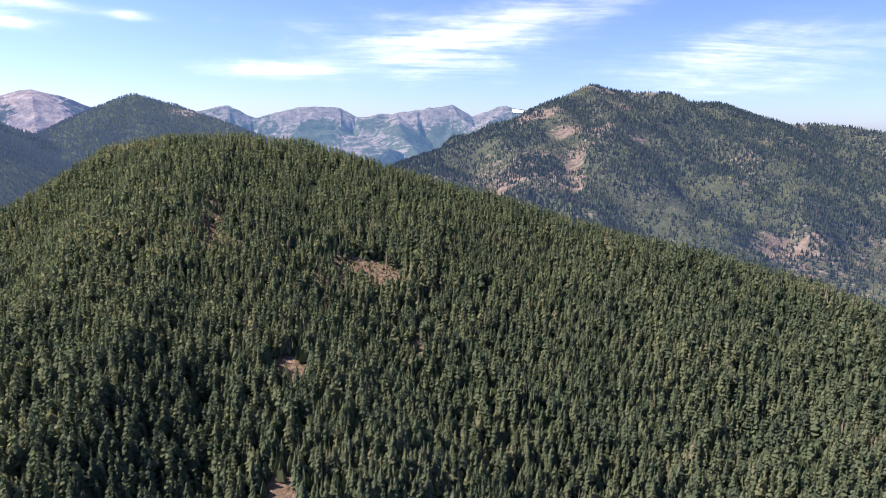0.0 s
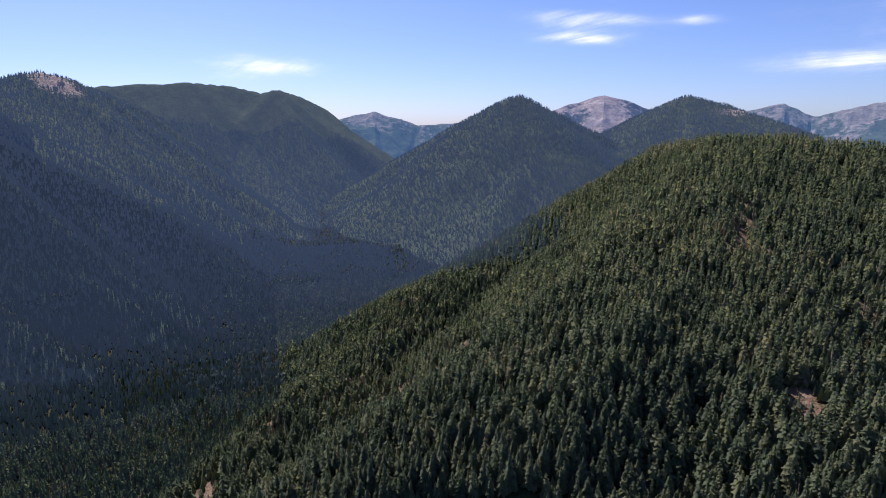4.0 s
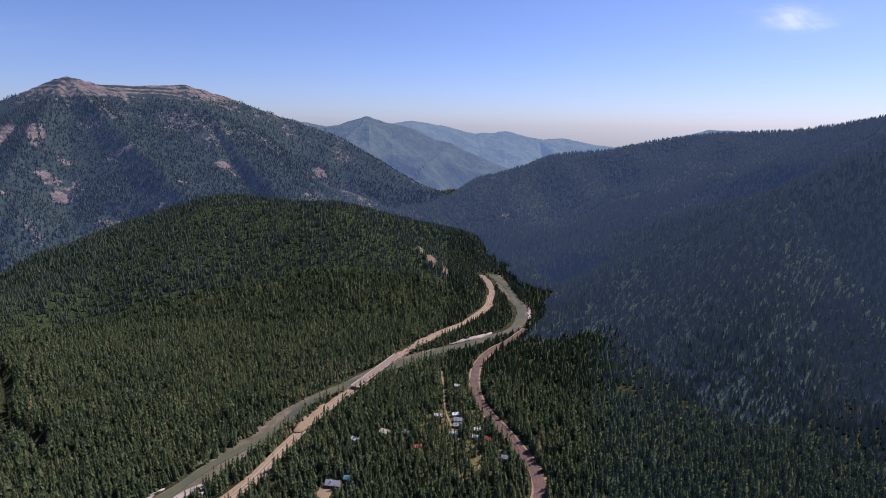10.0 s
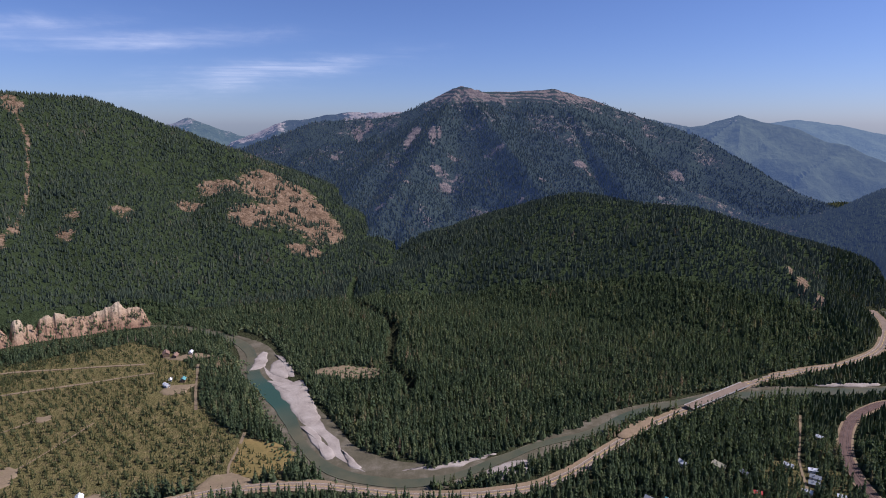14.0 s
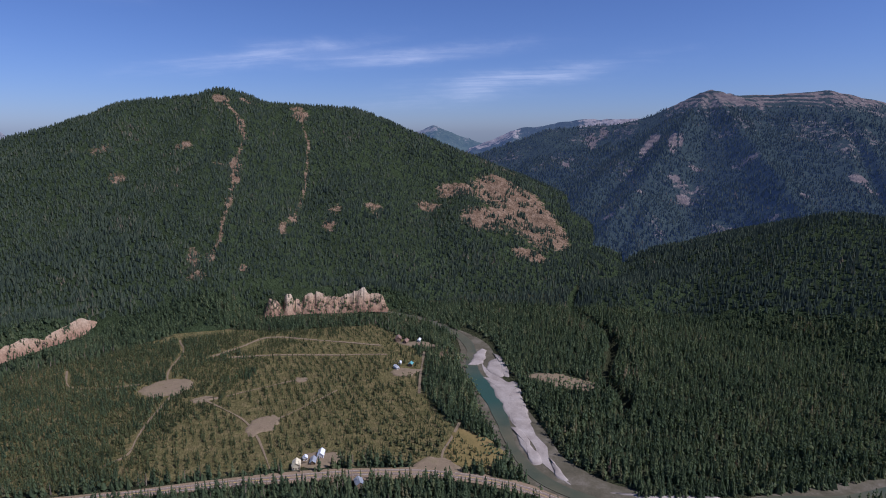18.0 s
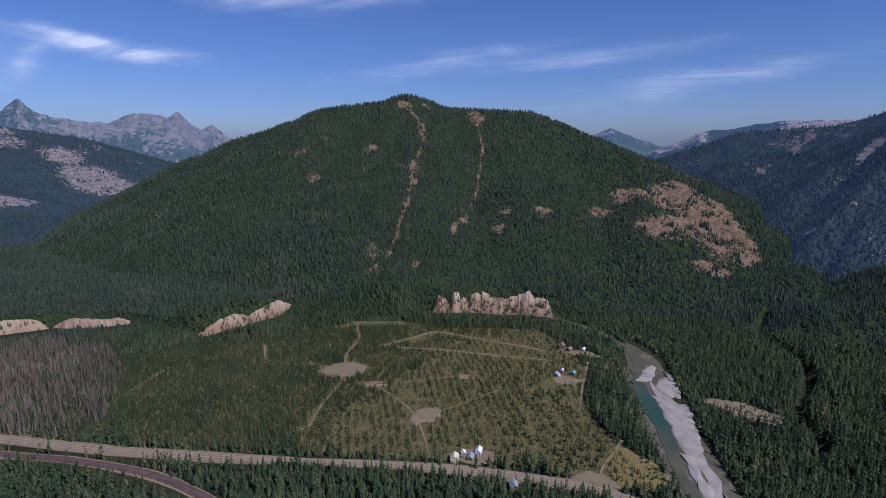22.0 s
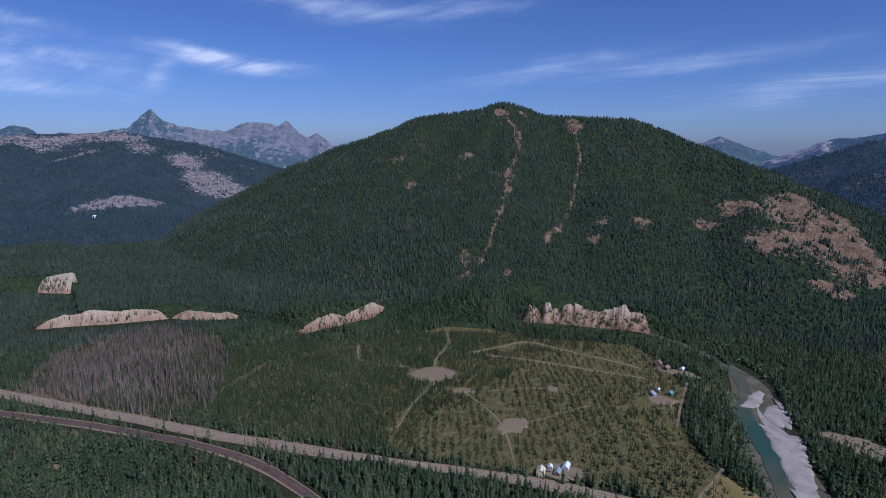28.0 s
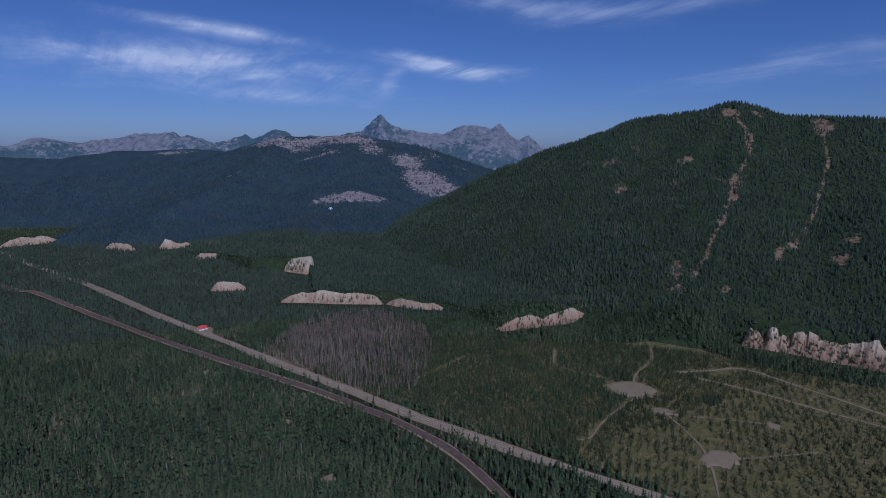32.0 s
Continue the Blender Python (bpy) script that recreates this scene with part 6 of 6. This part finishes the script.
def mound(name, poly, mat, z, rise, label, category, seed, kind="", wob=1.2):
    """A low patch of gravel or soil with a smooth, uneven outline and rounded edge."""
    P = np.array(poly, float)
    c = P.mean(0)
    ring = spline([tuple(p) for p in np.vstack([P, P[:1]])], 3.0)[:-1]
    n = len(ring)
    V = []
    for k, f in enumerate((1.0, 0.93, 0.75, 0.5, 0.25, 0.02)):
        q = c + (ring - c) * f
        q = q + wob * f * np.stack([fbm(ring[:, 0], ring[:, 1], 9, 2, seed), fbm(ring[:, 0], ring[:, 1], 9, 2, seed + 1)], 1) * 3
        zz = z - 0.8 * (k == 0) + rise * (1 - f * f) + 0.25 * fbm(q[:, 0], q[:, 1], 8, 2, seed + 2)
        V.append(np.column_stack([q, zz if k else zz - 0.3]))
    V = np.stack(V, 1)
    ob = mesh_object(name, V.reshape(-1, 3), grid_faces(n, 6, True), mat)
    return tagged(ob, label, category, kind=kind)


BARS = [[(99, -717), (97, -750), (90, -780), (80, -765), (84, -722)], [(76, -714), (72, -740), (60, -750), (51, -722), (50, -690), (62, -690)],
        [(72, -768), (56, -748), (46, -706), (44, -690), (53, -700), (63, -744)], [(76, -687), (51, -676), (28, -680), (24, -640), (12, -574), (29, -569), (50, -622)],
        [(33, -565), (22, -563), (10, -530), (-2, -501), (9, -498), (20, -530)], [(-6, -512), (-13, -500), (-24, -478), (-14, -480)],
        [(-129, -449), (-160, -460), (-184, -458), (-178, -444), (-140, -434)], [(-700, -508), (-735, -530), (-772, -560), (-786, -560), (-740, -515)], [(-58, -464), (-100, -467), (-150, -476), (-110, -462)],
        [(-560, -542), (-610, -534), (-640, -528), (-620, -524), (-570, -534)], [(-840, -640), (-868, -672), (-890, -690), (-880, -665)]]
for i, poly in enumerate(BARS):
    mound("gravel_bar", poly, mat_gravel, -1.6, 0.9, "pale grey-pink gravel bar in the shallow river", "gravel bar", 50 + i * 3)
for i, (x, y, a, b, turn) in enumerate(PATCHES):
    k = [radians(q) for q in range(0, 360, 45)]
    c, s = math.cos(radians(turn)), math.sin(radians(turn))
    poly = [(x + a * math.cos(q) * c - b * math.sin(q) * s, y + a * math.cos(q) * s + b * math.sin(q) * c) for q in k]
    mound("clearing", poly, mat_dirt, 0.55, 0.3, "bare brown clearing of dry soil and slash", "clearing", 90 + i * 3, "structure", 3.2)
mound("log_jam", [(44, -703), (7, -714), (-33, -695), (-58, -666), (-27, -665), (11, -669)], mat_bed, -0.6, 1.0, "brown flood debris of stranded logs and gravel", "debris", 140)


def shore_brush():
    """Low shrubs on the debris fan and along the outer shore."""
    rng = np.random.RandomState(21)
    P = [(-20 + rng.normal(0, 26), -684 + rng.normal(0, 9)) for _ in range(90)]
    d = RIVER_S[(RIVER_S[:, 1] > -760) & (RIVER_S[:, 0] > -20) & (RIVER_S[:, 0] < 120)]
    T = np.gradient(d, axis=0)
    T /= np.linalg.norm(T, axis=1, keepdims=True)
    for _ in range(260):
        k = rng.randint(len(d))
        o = rng.uniform(21, 33)
        n = np.array((-T[k, 1], T[k, 0]))
        n *= np.sign(n[0])
        P.append(tuple(d[k] + n * o + rng.normal(0, 3, 2)))
    P = np.array(P)
    h = rng.uniform(1.6, 4.2, len(P))
    plant("shore_brush", P[:, 0], P[:, 1], land_height(P[:, 0], P[:, 1]) - 0.2, h, h * 1.25, BUSH, mat_leaves, "low olive shrubs on the river shore", "shrubs", seed=22)


shore_brush()
mound("dry_meadow", MEADOW, mat_meadow, 0.5, 0.4, "small yellow-brown dry meadow by the river", "meadow", 150, "structure")
mound("lay_by", [(-330, -507), (-300, -497), (-275, -478), (-290, -474), (-322, -494)], mat_shoulder, 0.6, 0.1, "gravel lay-by beside the highway", "lay-by", 155, "structure")


def track_strips():
    for pts, w in TRACKS:
        S = spline(pts, 8)
        n = len(S)
        o = ribbon("dirt_track", S, 0.42 * w + wobble(n, 11, 0.7, 4), 0.42 * w + wobble(n, 12, 0.7, 4), 0.5, mat_dirt)
        tagged(o, "pale dirt track through dry grass", "track", kind="structure")


track_strips()


def part(name, bm, mat, parent, label=""):
    me = bpy.data.meshes.new(name)
    bm.to_mesh(me)
    bm.free()
    me.materials.append(mat)
    ob = new(name, me)
    ob.parent = parent
    if label:
        ob["label"] = label
    return ob


def box(bm, x0, x1, y0, y1, z0, z1):
    v = [bm.verts.new(p) for p in ((x0, y0, z0), (x1, y0, z0), (x1, y1, z0), (x0, y1, z0), (x0, y0, z1), (x1, y0, z1), (x1, y1, z1), (x0, y1, z1))]
    for f in ((3, 2, 1, 0), (4, 5, 6, 7), (0, 1, 5, 4), (1, 2, 6, 5), (2, 3, 7, 6), (3, 0, 4, 7)):
        bm.faces.new([v[i] for i in f])
    return bm


def boxed(*rows):
    bm = bmesh.new()
    for r in rows:
        box(bm, *r)
    return bm


# ---- cabins ----
ROOFS = [(mat_cream, "cream"), (mat_roof_white, "white metal"), (mat_roof_grey, "grey metal"), (mat_roof_teal, "teal"), (mat_roof_brown, "brown"), (mat_roof_red, "red"), (mat_cream, "tan")]
WALLS = [(mat_cream, "cream boards"), (mat_white, "white walls"), (mat_log, "brown log walls")]


def cabin(x, y, turn, w, l, h, roof, wall):
    base = new("cabin")
    a, b = w / 2, l / 2
    rise = 0.38 * w
    bm = boxed((-a, a, -b, b, -1.0, h))
    for e in (-b, b):                                   # gables
        s = 0.15 * (1 if e > 0 else -1)
        v = [bm.verts.new(p) for p in ((-a, e, h), (a, e, h), (0, e, h + rise), (-a, e - s, h), (a, e - s, h), (0, e - s, h + rise))]
        bm.faces.new(v[:3]), bm.faces.new(v[3:]), bm.faces.new((v[0], v[2], v[5], v[3])), bm.faces.new((v[1], v[4], v[5], v[2]))
    part("wall", bm, WALLS[wall][0], base)
    bm = bmesh.new()
    o, t = 0.5, 0.22
    k = rise / a
    for sgn in (-1, 1):
        p = [(sgn * (a + o), h - o * k), (0, h + rise)]
        v = []
        for px, pz in p:
            for ey in (-b - o, b + o):
                v += [bm.verts.new((px, ey, pz)), bm.verts.new((px, ey, pz + t))]
        for f in ((0, 2, 6, 4), (1, 5, 7, 3), (0, 1, 3, 2), (0, 4, 5, 1), (2, 3, 7, 6), (4, 6, 7, 5)):
            bm.faces.new([v[i] for i in f])
    bmesh.ops.recalc_face_normals(bm, faces=bm.faces)
    part("roof", bm, ROOFS[roof][0], base)
    part("door", boxed((-0.5, 0.5, b, b + 0.06, 0, 2.05)), mat_log, base)
    for sx in (-1, 1):
        part("window", boxed((sx * a * 0.62 - 0.5, sx * a * 0.62 + 0.5, b, b + 0.05, 1.0, 2.1)), mat_glass_dark, base)
        for q in (-0.5, 0.4):
            part("window", boxed((sx * a - (0.05 if sx < 0 else 0), sx * a + (0.05 if sx > 0 else 0), q * b - 0.6, q * b + 0.6, 1.0, 2.1)), mat_glass_dark, base)
    part("chimney", boxed((a * 0.3, a * 0.3 + 0.6, -b * 0.3, -b * 0.3 + 0.6, h, h + rise + 0.7)), mat_concrete, base)
    z = float(land_height(np.array([x], float), np.array([y], float))[0])
    base.matrix_basis = pose(x, y, z + 0.2, 0, 0, turn)
    tagged(base, "small cabin with %s roof and %s among trees" % (ROOFS[roof][1], WALLS[wall][1]), "house", "cabins in the valley")
    return base


for row in HOUSES:
    cabin(*row)


# ---- highway bridge ----
def bridge():
    p, q = Vector((-378, -515, 0)), Vector((-478, -553, 0))
    L = (q - p).length
    base = new("road_bridge")
    part("deck", boxed((0, L, -5.6, 5.6, 0.3, 1.0)), mat_concrete, base)
    part("roadway", boxed((0, L, -5.0, 5.0, 1.004, 1.06)), mat_asphalt, base, "grey asphalt carriageway")
    for s in (-1, 1):
        rail = part("parapet", boxed((0, L, s * 5.45 - 0.15, s * 5.45 + 0.15, 1.0, 1.45)), mat_concrete, base)
        part("handrail", boxed((0, L, s * 5.45 - 0.06, s * 5.45 + 0.06, 1.85, 1.97)), mat_steel, rail)
        for k in range(int(L / 4) + 1):
            part("post", boxed((k * 4 - 0.06, k * 4 + 0.06, s * 5.45 - 0.06, s * 5.45 + 0.06, 1.45, 1.9)), mat_steel, rail)
        part("girder", boxed((0, L, s * 3.2 - 0.3, s * 3.2 + 0.3, -0.9, 0.3)), mat_steel, base)
    for f in (0.27, 0.5, 0.73):
        part("pier", boxed((L * f - 0.7, L * f + 0.7, -4.6, 4.6, -4.0, -0.9)), mat_concrete, base)
    base.matrix_basis = pose(p.x, p.y, 0.35, 0, 0, math.degrees(math.atan2(q.y - p.y, q.x - p.x)))
    tagged(base, "concrete highway bridge with low railings across the river", "bridge")


bridge()


# ---- single conifers on the nearest part of the hillside ----
def crown_mesh(seed, bare=0.12, slim=0.27):
    """Whorls of drooping boughs round a stem, thinner towards the tip."""
    rng = random.Random(seed)
    bm = bmesh.new()
    tiers = 13
    for k in range(tiers):
        f = k / tiers
        z = bare + (1 - bare) * f
        rad = slim * 0.56 * (1 - f) ** 0.8 * rng.uniform(0.85, 1.15) + 0.012
        n = 9 if f < 0.7 else 6
        for b in range(n):
            if rng.random() < 0.07:
                continue
            a = 6.2832 * (b + rng.random() * 0.8) / n
            r = rad * rng.uniform(0.65, 1.25)
            w = r * 0.42
            ca, sa = math.cos(a), math.sin(a)
            tip = bm.verts.new((ca * r, sa * r, z - 0.32 * r + rng.uniform(-0.008, 0.008)))
            l = bm.verts.new((ca * r * 0.5 - sa * w, sa * r * 0.5 + ca * w, z - 0.06 * r))
            rr = bm.verts.new((ca * r * 0.5 + sa * w, sa * r * 0.5 - ca * w, z - 0.06 * r))
            root = bm.verts.new((0, 0, z + 0.055))
            low = bm.verts.new((ca * r * 0.35, sa * r * 0.35, z - 0.30 * r))
            for t in ((root, l, tip), (root, tip, rr), (low, tip, l), (low, rr, tip)):
                bm.faces.new(t)
    return bm


def trunk_mesh():
    bm = bmesh.new()
    bmesh.ops.create_cone(bm, cap_ends=True, segments=7, radius1=0.016, radius2=0.003, depth=0.97)
    bmesh.ops.translate(bm, verts=bm.verts, vec=(0, 0, 0.465))
    return bm


def single_trees():
    kinds = []
    for k in range(7):
        base = new("conifer")
        part("trunk", trunk_mesh(), mat_bark, base)
        part("crown", crown_mesh(200 + k, 0.10 + 0.03 * (k % 4), 0.34 + 0.03 * (k % 3)), mat_lightened_conifer, base)
        tagged(base, ("tall green conifer", "slender dark conifer", "broad bushy conifer")[k % 3] + " on the near hillside", "tree", "conifers on the near hillside")
        kinds.append(base)
    rng = random.Random(8)
    X, Y, r = scatter(-2, 70, 292, 338, 78, 300)
    X2, Y2, r = scatter(-42, -6, 384, 420, 140, 301)
    X, Y = np.concatenate([X, X2]), np.concatenate([Y, Y2])
    Z = land_height(X, Y)
    b = bare_mask(X, Y, Z)
    used = 0
    for x, y, z, q in zip(X, Y, Z, b):
        if q > 0.4 or used > 295:
            continue
        h = rng.uniform(14, 24)
        m = pose(x, y, z - 0.3, rng.uniform(-2, 2), rng.uniform(-2, 2), rng.uniform(0, 360)) @ Matrix.Diagonal((h, h, h, 1))
        if used < len(kinds):
            kinds[used].matrix_basis = m
        else:
            o = copy_thing(kinds[used % len(kinds)], m)
            o.matrix_basis = m
        used += 1


single_trees()
